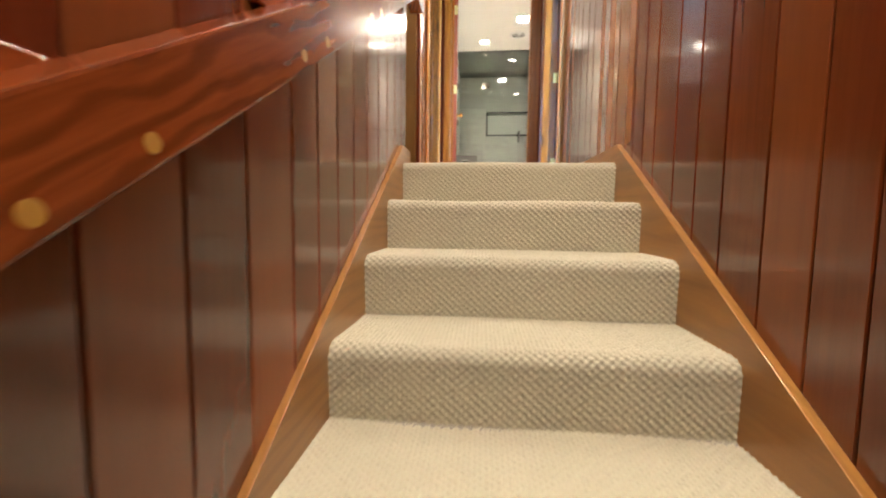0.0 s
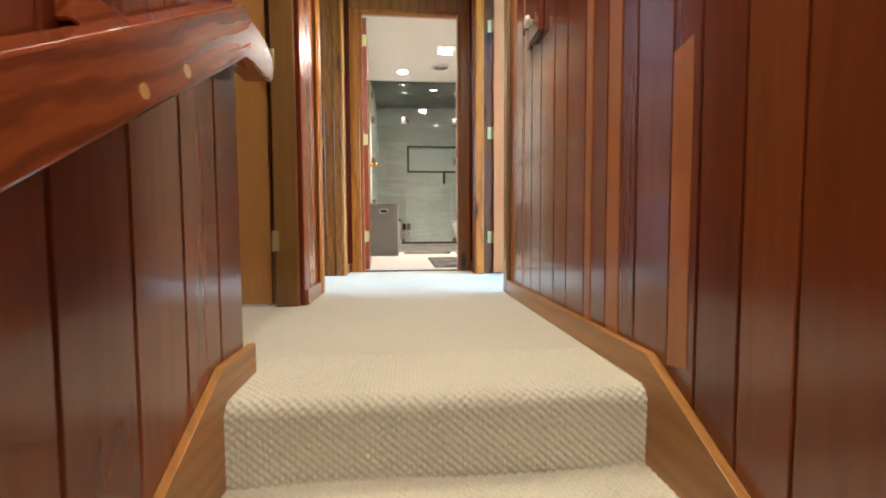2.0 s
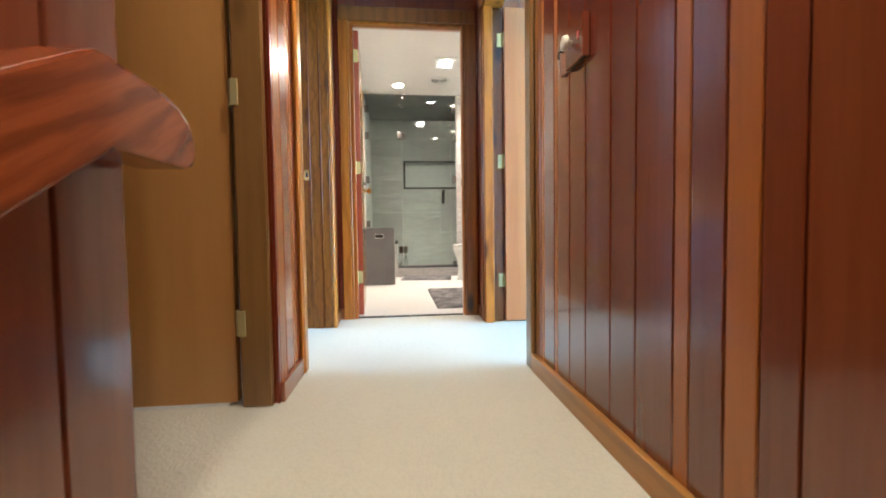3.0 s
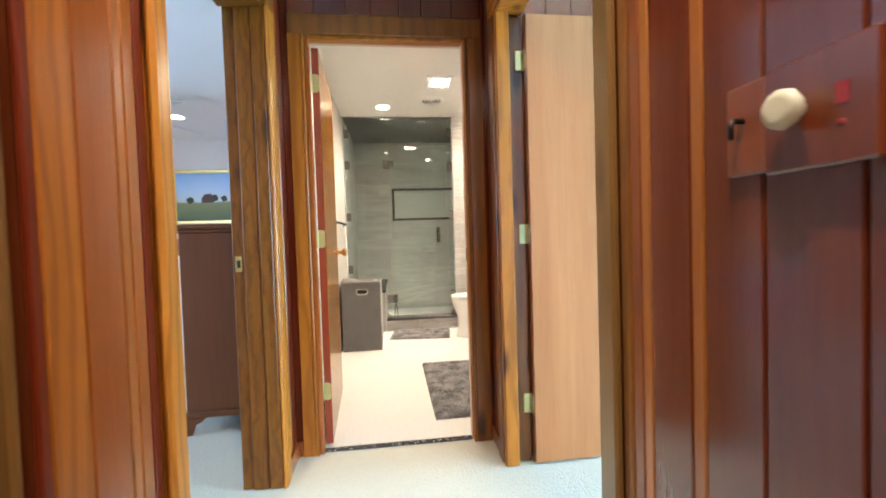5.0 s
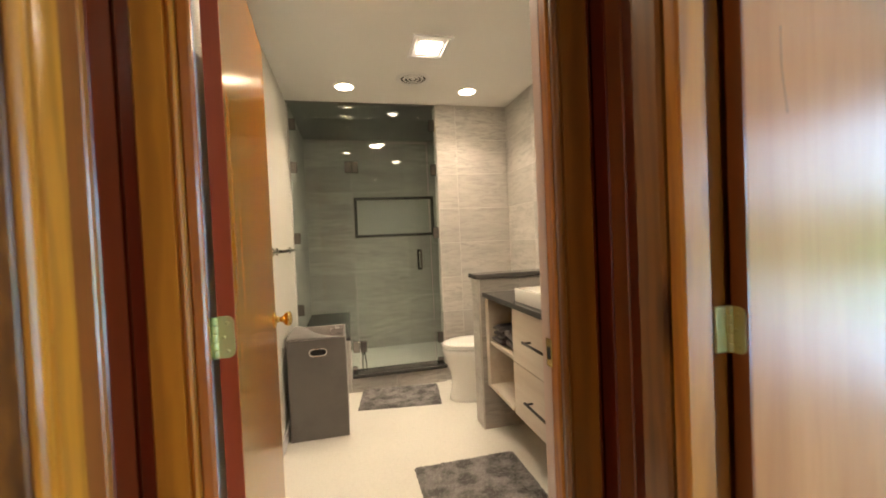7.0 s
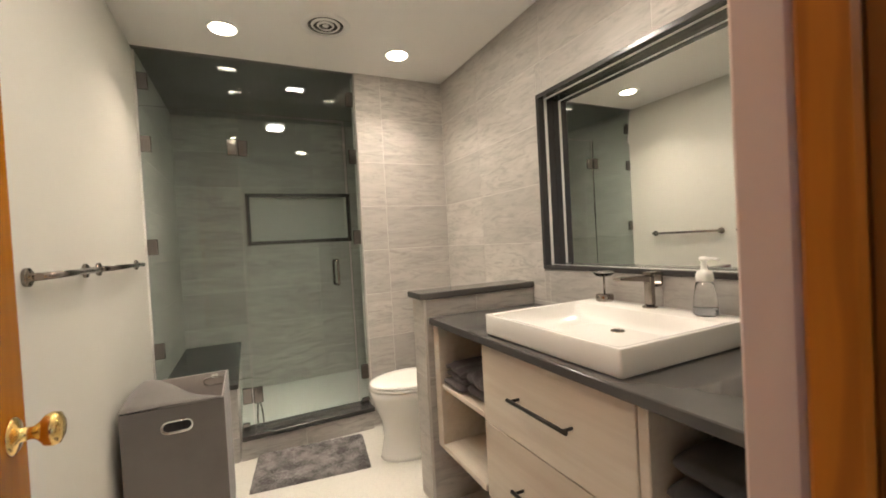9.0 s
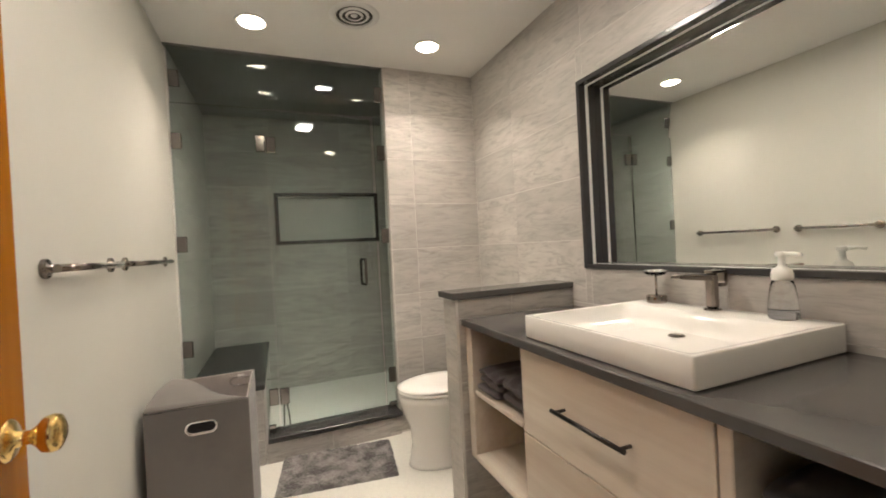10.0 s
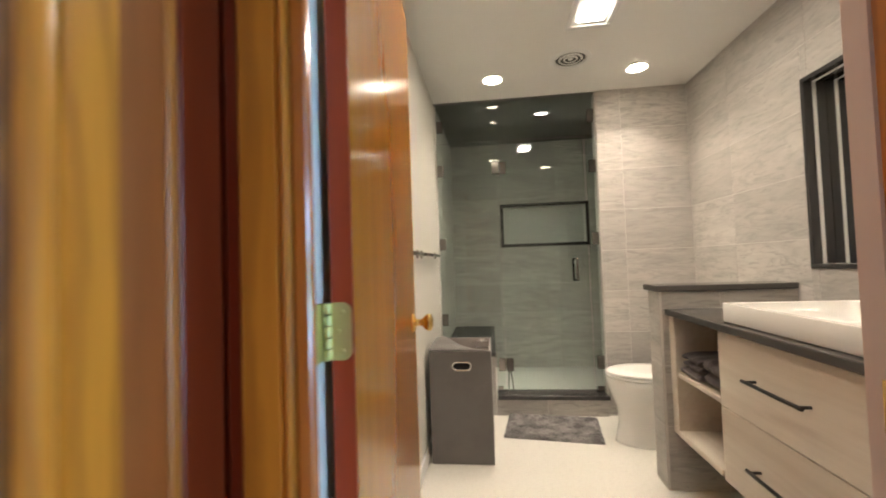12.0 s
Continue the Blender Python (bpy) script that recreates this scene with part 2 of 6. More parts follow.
PANE = glass_material("window_glass", (0.96, 0.98, 0.98))
SOAP_GLASS = glass_material("clear_plastic", (0.97, 0.98, 0.985), 0.03)
MIRROR = metal("mirror_silver", (0.90, 0.92, 0.90), 0.0)
MIRROR.node_tree.nodes["Principled BSDF"].inputs["Roughness"].default_value = 0.0
for link in list(MIRROR.node_tree.links):
    if link.to_socket.name == "Roughness":
        MIRROR.node_tree.links.remove(link)
LAMP_GLOW = glow("lamp_glow", (1.0, 0.86, 0.66), 42.0)
COOL_GLOW = glow("cool_lamp_glow", (1.0, 0.93, 0.85), 42.0)
PLASTIC_W = paint("white_plastic", (0.78, 0.77, 0.73), 0.35, 0.0, 0.0)
IVORY = paint("ivory_plastic", (0.72, 0.68, 0.52), 0.35, 0.02, 0.0)
RED_PAINT = paint("red_switch", (0.35, 0.03, 0.04), 0.4, 0.02, 0.0)
BLACK = paint("black_plastic", (0.015, 0.015, 0.015), 0.4, 0.0, 0.0)
SHADE = Graph("lampshade_cloth")
SHADE.set(Base_Color=(0.75, 0.50, 0.24, 1), Roughness=0.9, Emission_Color=(1.0, 0.50, 0.14, 1), Emission_Strength=0.30 * K)
SHADE = SHADE.mat
BEDLINEN = cloth("lavender_white_linen", (0.70, 0.70, 0.78), (0.64, 0.64, 0.72), 200, 0.9, 0.15)
LAWN = cloth("lawn_grass", (0.055, 0.12, 0.02), (0.09, 0.17, 0.035), 8, 1.0, 0.5, 0.4)
GOLD_LEAF = metal("gilt_wood", (0.72, 0.56, 0.22), 0.35)
def banded(name, colours):
    """Cream blanket with red stripes, by position across the bed."""
    g = Graph(name)
    vec = g.place((1, 1, 1), False)
    sep = g.node("ShaderNodeSeparateXYZ", Vector=vec)
    s = g.node("ShaderNodeMath", {"operation": "FRACT"})
    m = g.node("ShaderNodeMath", {"operation": "MULTIPLY_ADD"})
    g.tree.links.new(sep.outputs[0], m.inputs[0])
    m.inputs[1].default_value = 1 / 0.0915
    m.inputs[2].default_value = 0.52
    g.tree.links.new(m.outputs[0], s.inputs[0])
    col = g.ramp(s.outputs[0], colours)
    col.node.color_ramp.interpolation = "CONSTANT"
    weave = g.noise(vec, 260, 2)
    g.set(Base_Color=g.mix(g.ramp(weave, [(0.4, grey(0.25)), (0.6, grey(0))]), col, g.mix(1.0, col, grey(0.6), "MULTIPLY")), Roughness=0.95)
    g.bump(weave, 0.3, 0.002)
    return g.mat
CREAM, RED, TAN, PINK = (0.64, 0.60, 0.56), (0.33, 0.060, 0.062), (0.50, 0.46, 0.41), (0.56, 0.34, 0.31)
STRIPES = banded("striped_blanket", [(0.0, CREAM), (0.10, TAN), (0.22, CREAM), (0.37, RED), (0.445, PINK), (0.535, RED), (0.61, CREAM), (0.78, TAN), (0.90, CREAM)])


# ---- shapes ----
def box(bm, x0, x1, y0, y1, z0, z1, c=0.0):
    """A box with chamfered edges."""
    lo, hi = (x0, y0, z0), (x1, y1, z1)
    c = min(c, 0.45 * min(h - l for l, h in zip(lo, hi)))
    if c <= 0:
        v = [bm.verts.new((hi[0] if i & 1 else lo[0], hi[1] if i & 2 else lo[1], hi[2] if i & 4 else lo[2])) for i in range(8)]
        for f in ((0, 2, 3, 1), (4, 5, 7, 6), (0, 1, 5, 4), (2, 6, 7, 3), (0, 4, 6, 2), (1, 3, 7, 5)):
            bm.faces.new([v[i] for i in f])
        return
    vs = {}
    for i in range(8):
        s = [1 if i >> a & 1 else 0 for a in range(3)]
        for axis in range(3):
            p = [(hi[a] - (0 if a == axis else c)) if s[a] else (lo[a] + (0 if a == axis else c)) for a in range(3)]
            vs[i, axis] = bm.verts.new(p)
    made = []
    for axis in range(3):
        a, b = 1 << (axis + 1) % 3, 1 << (axis + 2) % 3
        for side in (0, 1 << axis):
            made.append([vs[side, axis], vs[side | a, axis], vs[side | a | b, axis], vs[side | b, axis]])
        p, q = (axis + 1) % 3, (axis + 2) % 3
        for sp in (0, 1 << p):
            for sq in (0, 1 << q):
                i, j = sp | sq, sp | sq | 1 << axis
                made.append([vs[i, p], vs[i, q], vs[j, q], vs[j, p]])
    for i in range(8):
        made.append([vs[i, 0], vs[i, 1], vs[i, 2]])
    fs = [bm.faces.new(f) for f in made]
    bmesh.ops.recalc_face_normals(bm, faces=fs)


def turned(bm, profile, cx=0.0, cy=0.0, seg=24, m=None, ends=True):
    """A turned body from (radius, height) pairs about an upright axis."""
    rings = []
    for r, z in profile:
        ring = []
        for k in range(seg):
            a = 2 * math.pi * k / seg
            p = Vector((cx + r * math.cos(a), cy + r * math.sin(a), z))
            ring.append(bm.verts.new(m @ p if m else p))
        rings.append(ring)
    fs = []
    for a, b in zip(rings, rings[1:]):
        for k in range(seg):
            fs.append(bm.faces.new((a[k], a[(k + 1) % seg], b[(k + 1) % seg], b[k])))
    if ends:
        fs.append(bm.faces.new(list(reversed(rings[0]))))
        fs.append(bm.faces.new(rings[-1]))
    for f in fs:
        f.smooth = len(f.verts) == 4
    bmesh.ops.recalc_face_normals(bm, faces=fs)


def tube(bm, pts, r, seg=12):
    """A round bar along a line of points."""
    pts = [Vector(p) for p in pts]
    rings = []
    for i, p in enumerate(pts):
        d = (pts[min(i + 1, len(pts) - 1)] - pts[max(i - 1, 0)]).normalized()
        u = d.orthogonal().normalized() if i == 0 else (u - d * u.dot(d)).normalized()
        w = d.cross(u)
        rings.append([bm.verts.new(p + r * (math.cos(2 * math.pi * k / seg) * u + math.sin(2 * math.pi * k / seg) * w)) for k in range(seg)])
    fs = []
    for a, b in zip(rings, rings[1:]):
        for k in range(seg):
            fs.append(bm.faces.new((a[k], a[(k + 1) % seg], b[(k + 1) % seg], b[k])))
            fs[-1].smooth = True
    fs += [bm.faces.new(rings[0]), bm.faces.new(rings[-1])]
    bmesh.ops.recalc_face_normals(bm, faces=fs)


def prism(bm, outline, a0, a1, axis=0, c=0.0):
    """An outline in the plane across an axis, drawn out along it from a0 to a1."""
    def at(p, a):
        q = list(p)
        q.insert(axis, a)
        return q
    lo = [bm.verts.new(at(p, a0)) for p in outline]
    hi = [bm.verts.new(at(p, a1)) for p in outline]
    n = len(outline)
    fs = [bm.faces.new((lo[i], lo[(i + 1) % n], hi[(i + 1) % n], hi[i])) for i in range(n)]
    fs += [bm.faces.new(lo), bm.faces.new(hi)]
    bmesh.ops.recalc_face_normals(bm, faces=fs)
    if c:
        bmesh.ops.bevel(bm, geom=[e for f in fs[-2:] for e in f.edges], offset=c, segments=2, affect="EDGES", profile=0.6)


BASE = {}


def thing(name, at, label, category, group="", kind=""):
    ob = new(name)
    ob.location = at
    ob.empty_display_size = 0.05
    BASE[ob] = Vector(at)
    return tagged(ob, label, category, group, kind)


def part(name, bm, material, parent=None, label="", m=None):
    """One mesh, written in world places, under its thing or part."""
    if m:
        bmesh.ops.transform(bm, matrix=m, verts=bm.verts)
    me = bpy.data.meshes.new(name)
    base = BASE.get(parent, Vector((0, 0, 0)))
    bmesh.ops.translate(bm, verts=bm.verts, vec=-base)
    bm.to_mesh(me)
    bm.free()
    me.materials.append(material)
    ob = new(name, me)
    BASE[ob] = base
    if parent:
        ob.parent = parent
    return tagged(ob, label)


def solid(name, boxes, material, parent=None, label="", c=0.003, m=None):
    bm = bmesh.new()
    for b in boxes:
        box(bm, *b, c)
    return part(name, bm, material, parent, label, m)


def structure(ob, label="", category=""):
    return tagged(ob, label, category, "", "structure")


PIECES = {}


def piece(name, parent, x0, x1, y0, y1, z0, z1, material, c=0.0015):
    """One plank or tile; pieces of one size share their mesh."""
    key = (round(x1 - x0, 4), round(y1 - y0, 4), round(z1 - z0, 4), material.name, c)
    if key not in PIECES:
        bm = bmesh.new()
        hx, hy, hz = key[0] / 2, key[1] / 2, key[2] / 2
        box(bm, -hx, hx, -hy, hy, -hz, hz, c)
        me = bpy.data.meshes.new(name)
        bm.to_mesh(me)
        bm.free()
        me.materials.append(material)
        PIECES[key] = me
    ob = new(name, PIECES[key])
    ob.parent = parent
    ob.location = Vector(((x0 + x1) / 2, (y0 + y1) / 2, (z0 + z1) / 2)) - BASE.get(parent, Vector((0, 0, 0)))
    return ob


# ---- structure: floors, ceilings, walls ----
LOW = -11 * RISE
structure(solid("floor_landing", [(-1.7, -0.187, 2.05, 2.333, -0.1, 0), (-1.7, 0.82, 2.333, 3.10, -0.1, 0), (-0.46, 0.82, 3.10, 4.50, -0.1, 0)], CARPET, c=0), "cream loop-pile carpet on the landing", "carpet")
structure(solid("floor_bedroom", [(-3.7, -0.46, 3.25, 8.15, -0.1, 0)], CARPET, c=0), "cream carpet of the bedroom", "carpet")
structure(solid("floor_side_room", [(0.82, 3.9, 0.6, 4.5, -0.1, 0), (1.75, 5.0, 4.5, 6.6, -0.1, 0), (3.9, 5.0, 4.3, 4.5, -0.1, 0)], CARPET, c=0), "cream carpet of the side room", "carpet")
structure(solid("floor_lower", [(-0.3, 0.82, -1.7, -0.9, LOW - 0.1, LOW)], CARPET, c=0), "cream carpet at the foot of the stairs", "carpet")


def mosaic():
    g = Graph("white_floor_mosaic")
    vec = g.place((1, 1, 1), False)
    v = g.node("ShaderNodeTexVoronoi", {"feature": "DISTANCE_TO_EDGE"}, Vector=vec, Scale=38.0)
    n = g.noise(vec, 2.0, 4)
    col = g.mix(n, (0.74, 0.72, 0.66), (0.66, 0.64, 0.58))
    col = g.mix(g.ramp(v.outputs["Distance"], [(0.02, grey(0.22)), (0.07, grey(0.0))]), col, (0.50, 0.48, 0.43))
    g.set(Base_Color=col, Roughness=0.35)
    g.bump(g.ramp(v.outputs["Distance"], [(0.0, grey(0)), (0.08, grey(1))]), 0.2, 0.001)
    return g.mat


MOSAIC = mosaic()
structure(solid("floor_bathroom", [(-0.46, 1.75, 4.50, 8.5, -0.1, 0)], MOSAIC, c=0), "off-white mosaic floor of the bathroom", "floor")
structure(solid("threshold", [(-0.168, 0.597, 4.505, 4.545, 0, 0.007)], SLATE), "dark threshold strip in the bathroom doorway", "threshold")

bm = bmesh.new()
fray = random.Random(21)
for k in range(34):
    x, y = fray.uniform(-0.15, 0.59), 4.500 + abs(fray.gauss(0, 0.012))
    a, l = fray.uniform(0, math.pi), fray.uniform(0.006, 0.018)
    dx, dy = l * math.cos(a), 0.4 * l * math.sin(a)
    tube(bm, [(x, y, 0.008), (x + 0.5 * dx, y + 0.5 * dy, 0.0125), (x + dx, y + dy, 0.009)], 0.0016, 5)
tagged(part("carpet_fray", bm, CARPET), "loose cream carpet threads along the threshold", "carpet threads", "", "stuff")

structure(solid("ceiling_hall", [(-1.85, 0.82, -1.8, 3.25, CEIL, CEIL + 0.1), (-0.46, 0.82, 3.25, 4.6, CEIL, CEIL + 0.1)], WHITE, c=0), "white plaster ceiling", "ceiling")
structure(solid("ceiling_bathroom", [(-0.46, 1.75, 4.6, 7.13, CEIL, CEIL + 0.1)], WHITE, c=0), "white plaster ceiling", "ceiling")
structure(solid("ceiling_shower", [(-0.46, 1.75, 7.13, 8.5, CEIL - 0.005, CEIL + 0.1)], TILE_DARK, c=0), "dark grey tiled ceiling of the shower", "ceiling")
structure(solid("ceiling_bedroom", [(-3.85, -0.46, 3.25, 8.3, CEIL, CEIL + 0.1)], WHITE, c=0), "white plaster ceiling", "ceiling")
structure(solid("ceiling_side_room", [(0.82, 5.2, 0.5, 4.6, CEIL, CEIL + 0.1), (1.75, 5.2, 4.6, 6.8, CEIL, CEIL + 0.1)], WHITE, c=0), "white plaster ceiling", "ceiling")

wall_stair_right = structure(solid("wall_stair_right", [(0.737, 0.82, -1.7, 3.36, LOW - 0.1, CEIL), (0.737, 0.82, 3.36, 4.227, 2.05, CEIL), (0.725, 0.82, 4.30, 4.5, 0, CEIL), (0.725, 0.82, 4.227, 4.30, 2.05, CEIL)], PANEL, c=0), "dark red-brown board-panelled wall", "wall")
wall_stair_left = structure(solid("wall_stair_left", [(-0.313, -0.217, -1.7, 2.2, LOW - 0.1, CEIL)], PANEL, c=0), "dark red-brown board-panelled wall", "wall")
structure(solid("wall_stair_back", [(-0.313, 0.82, -1.8, -1.7, LOW - 0.1, CEIL)], PANEL, c=0), "dark red-brown panelled wall", "wall")
structure(solid("wall_nook", [(-1.85, -0.313, 2.0, 2.1, 0, CEIL), (-1.85, -1.7, 2.1, 3.25, 0, CEIL)], PANEL, c=0), "dark red-brown panelled wall", "wall")
wall_closet = structure(solid("wall_closet", [(-1.7, -1.20, 3.10, 3.25, 0, CEIL), (-1.20, -0.40, 3.10, 3.25, 2.05, CEIL), (-0.40, -0.292, 3.10, 3.25, 0, CEIL)], PANEL, c=0), "dark panelled wall beside the closet door", "wall")
wall_hall_left = structure(solid("wall_hall_left", [(-0.46, -0.292, 3.25, 3.42, 0, CEIL), (-0.46, -0.292, 3.42, 4.25, 2.05, CEIL), (-0.44, -0.292, 4.285, 4.5, 0, CEIL)], PANEL, c=0), "dark panelled wall of the hall", "wall")
wall_hall_end = structure(solid("wall_hall_end", [(-0.46, -0.19, 4.512, 4.58, 0, CEIL), (-0.19, 0.62, 4.512, 4.58, 2.05, CEIL), (0.62, 1.75, 4.512, 4.58, 0, CEIL)], PANEL, c=0), "dark panelled end wall with the bathroom doorway", "wall")
structure(solid("wall_bath_south", [(0.622, 1.5746, 4.58, 4.586, 0, CEIL), (-0.315, -0.192, 4.58, 4.586, 0, CEIL), (-0.192, 0.622, 4.58, 4.586, 2.05, CEIL)], WALL, c=0), "cream painted wall", "wall")
structure(solid("wall_bath_left", [(-0.44, -0.315, 4.58, 8.5, 0, CEIL)], WALL, c=0), "cream painted wall", "wall")
MY0, MY1, MZ0, MZ1 = 4.72, 6.03, 1.085, 1.97
wall_bath_right = structure(solid("wall_bath_right", [(1.5746, 1.75, 4.58, 8.5, 0, MZ0), (1.5746, 1.75, 4.58, 8.5, MZ1, CEIL), (1.5746, 1.75, 4.58, MY0, MZ0, MZ1), (1.5746, 1.75, MY1, 8.5, MZ0, MZ1), (1.71, 1.75, MY0, MY1, MZ0, MZ1)], GROUT, c=0), "grey tiled bathroom wall", "wall")
wall_bath_back = structure(solid("wall_bath_back", [(0.9216, 1.5746, 7.1166, 7.23, 0, CEIL)], GROUT, c=0), "grey tiled wall beside the shower", "wall")
NX0, NX1, NZ0, NZ1 = 0.245, 1.10, 1.342, 1.735
wall_shower_back = structure(solid("wall_shower_back", [(-0.315, 1.5746, 8.3636, 8.5, 0, NZ0), (-0.315, 1.5746, 8.3636, 8.5, NZ1, CEIL), (-0.315, NX0, 8.3636, 8.5, NZ0, NZ1), (NX1, 1.5746, 8.3636, 8.5, NZ0, NZ1), (NX0, NX1, 8.46, 8.5, NZ0, NZ1)], GROUT, c=0), "grey tiled back wall of the shower", "wall")
wall_half = structure(solid("wall_half", [(0.9326, 1.573, 6.1316, 6.2704, 0, 0.985)], GROUT, c=0), "tiled half-height partition beside the toilet", "partition")
structure(solid("wall_bed_north", [(-3.85, -0.44, 8.15, 8.3, 0, CEIL)], WALL_BED, c=0), "pale painted wall", "wall")
structure(solid("wall_bed_east", [(-0.447, -0.44, 4.285, 8.15, 0, CEIL), (-0.464, -0.46, 3.25, 3.42, 0, CEIL), (-0.464, -0.46, 3.42, 4.25, 2.05, CEIL)], WALL_BED, c=0), "pale painted wall", "wall")
structure(solid("wall_bed_south", [(-3.85, -0.464, 3.25, 3.27, 0, CEIL)], WALL_BED, c=0), "pale painted wall", "wall")
structure(solid("wall_bed_west", [(-3.85, -3.7, 3.27, 3.6, 0, CEIL), (-3.85, -3.7, 5.0, 8.15, 0, CEIL), (-3.85, -3.7, 3.6, 5.0, 0, 0.9), (-3.85, -3.7, 3.6, 5.0, 2.1, CEIL)], WALL_BED, c=0), "pale painted wall with the window", "wall")
# side room
structure(solid("wall_side_west", [(0.82, 0.826, 0.5, 3.33, 0, CEIL), (0.82, 0.826, 3.33, 4.29, 2.05, CEIL)], WALL_SIDE, c=0), "pale painted wall", "wall")
structure(solid("wall_side_south", [(0.82, 3.9, 0.5, 0.6, 0, CEIL)], WALL_SIDE, c=0), "pale painted wall", "wall")
wall_side_north = structure(solid("wall_side_north", [(0.826, 1.75, 4.31, 4.512, 0, CEIL), (1.75, 1.76, 4.31, 5.99, 0, CEIL), (1.75, 3.749, 5.99, 6.1, 0, CEIL)], WALL_SIDE, c=0), "pale wall behind the open door", "wall")
structure(solid("wall_side_east", [(3.75, 3.9, 0.6, 1.4, 0, CEIL), (3.75, 3.9, 1.4, 4.2, 2.05, CEIL), (3.75, 3.9, 4.2, 4.55, 0, CEIL), (3.75, 3.80, 4.55, 5.93, 2.08, CEIL), (3.75, 3.80, 5.93, 7.1, 0, CEIL)], WALL_SIDE, c=0), "pale blue-grey painted wall", "wall")
structure(solid("wall_alcove", [(4.95, 5.1, 4.3, 6.58, 0, CEIL), (4.95, 5.1, 6.88, 7.1, 0, CEIL), (4.95, 5.1, 6.58, 6.88, 0, 1.34), (4.95, 5.1, 6.58, 6.88, 1.88, CEIL), (3.9, 4.95, 4.2, 4.3, 0, CEIL), (3.80, 4.95, 7.0, 7.1, 0, CEIL)], WALL_SIDE, c=0), "pale painted wall of the alcove", "wall")

# lawn outside
structure(solid("ground", [(-400, 400, -400, 400, -2.6, -2.5)], SOIL, c=0), "dark ground around the house", "ground")
structure(solid("ground_lawn", [(3.95, 300, -200, 200, -0.5, -0.35)], LAWN, c=0), "green lawn outside the windows", "lawn")


# ---- panelling: vertical boards, each a piece ----
def boards_x(parent, face, inward, bounds, z0, z1, special=(), default=PANEL):
    """Boards on a wall across x, between the y bounds; special maps a board's upper bound to its wood."""
    for hi, lo in zip(bounds, bounds[1:]):
        m = dict(special).get(round(hi, 3), default)
        x0, x1 = sorted((face, face + 0.012 * inward))
        piece("panel_board", parent, x0, x1, lo + 0.0012, hi - 0.0012, z0, z1, m, 0.003)


def boards_y(parent, face, bounds, z0, z1, special=(), default=PANEL):
    for lo, hi in zip(bounds, bounds[1:]):
        m = dict(special).get(round(lo, 3), default)
        piece("panel_board", parent, lo + 0.0012, hi - 0.0012, face, face + 0.012, z0, z1, m, 0.003)


def run_down(start, stop, seed):
    rnd, out = random.Random(seed), [start]
    while out[-1] > stop:
        out.append(out[-1] - rnd.choice((0.095, 0.12, 0.135, 0.13)))
    out[-1] = stop
    return out


right_bounds = [3.262, 3.226, 3.196, 3.088, 3.058, 2.95, 2.83, 2.68, 2.56, 2.42, 2.372, 2.283, 2.212, 2.14, 2.01, 1.93, 1.83, 1.73, 1.58, 1.45, 1.32, 1.17, 1.04] + run_down(0.93, -1.7, 3)
boards_x(wall_stair_right, 0.725, 1, right_bounds, LOW, CEIL, {3.226: PANEL_LIGHT, 3.088: PANEL_LIGHT, 2.42: PANEL_LIGHT, 2.283: PANEL_LIGHT, 1.17: PANEL_MID, 3.262: PANEL_MID})
left_bounds = [2.2, 2.085, 1.955, 1.822, 1.69, 1.55, 1.415, 1.285, 1.16, 1.035, 0.885, 0.75, 0.615] + run_down(0.52, -1.7, 5)
boards_x(wall_stair_left, -0.205, -1, left_bounds, LOW, CEIL, {0.75: PANEL_MID, 1.035: PANEL_MID, 0.52: PANEL_MID})
boards_x(wall_hall_left, -0.28, -1, [3.385, 3.353, 3.315, 3.287, 3.190, 3.112, 3.09], 0, CEIL, {3.385: PANEL_SHADED, 3.353: PANEL_RED, 3.315: PANEL_LIGHT, 3.287: PANEL_RED, 3.19: PINE, 3.112: PANEL_SHADED})
boards_x(wall_hall_left, -0.28, -1, [4.5, 4.419, 4.400, 4.325], 0, CEIL, {4.5: PANEL_SHADED, 4.419: PANEL_LIGHT, 4.4: PANEL_MID})
boards_x(wall_stair_right, 0.713, 1, [4.5, 4.445, 4.389, 4.34], 0, CEIL, {4.5: PANEL_SHADED, 4.445: PANEL_MID, 4.389: PANEL_SHADED})
boards_y(wall_hall_end, 4.5, [-0.28, -0.247], 0, CEIL, default=PANEL_SHADED)
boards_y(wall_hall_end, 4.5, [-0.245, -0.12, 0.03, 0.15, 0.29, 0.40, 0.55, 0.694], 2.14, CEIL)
boards_y(wall_hall_end, 4.5, [0.695, 0.713], 0, CEIL, default=PANEL_SHADED)
boards_y(wall_closet, 3.088, [-1.7, -1.57, -1.43, -1.29], 0, CEIL)
boards_y(wall_closet, 3.088, [-1.29, -1.16, -1.03, -0.90, -0.77, -0.64, -0.51, -0.39, -0.292], 2.14, CEIL)
boards_y(wall_side_north, 4.298, [0.83, 0.96, 1.08, 1.22, 1.35, 1.48, 1.62, 1.75], 0, CEIL, default=PANEL_MID)

# paler strip where something once covered the boards
bm = bmesh.new()
prism(bm, [(1.951, 0.07), (2.008, 0.06), (2.008, 0.700), (1.951, 0.712)], 0.7232, 0.7249, 0)
structure(part("trim_pale_strip", bm, PANEL_LIGHT), "paler unstained strip on the panelling", "trim")

# skirting boards along the stairs and landing
SLOPE = RISE / RUN


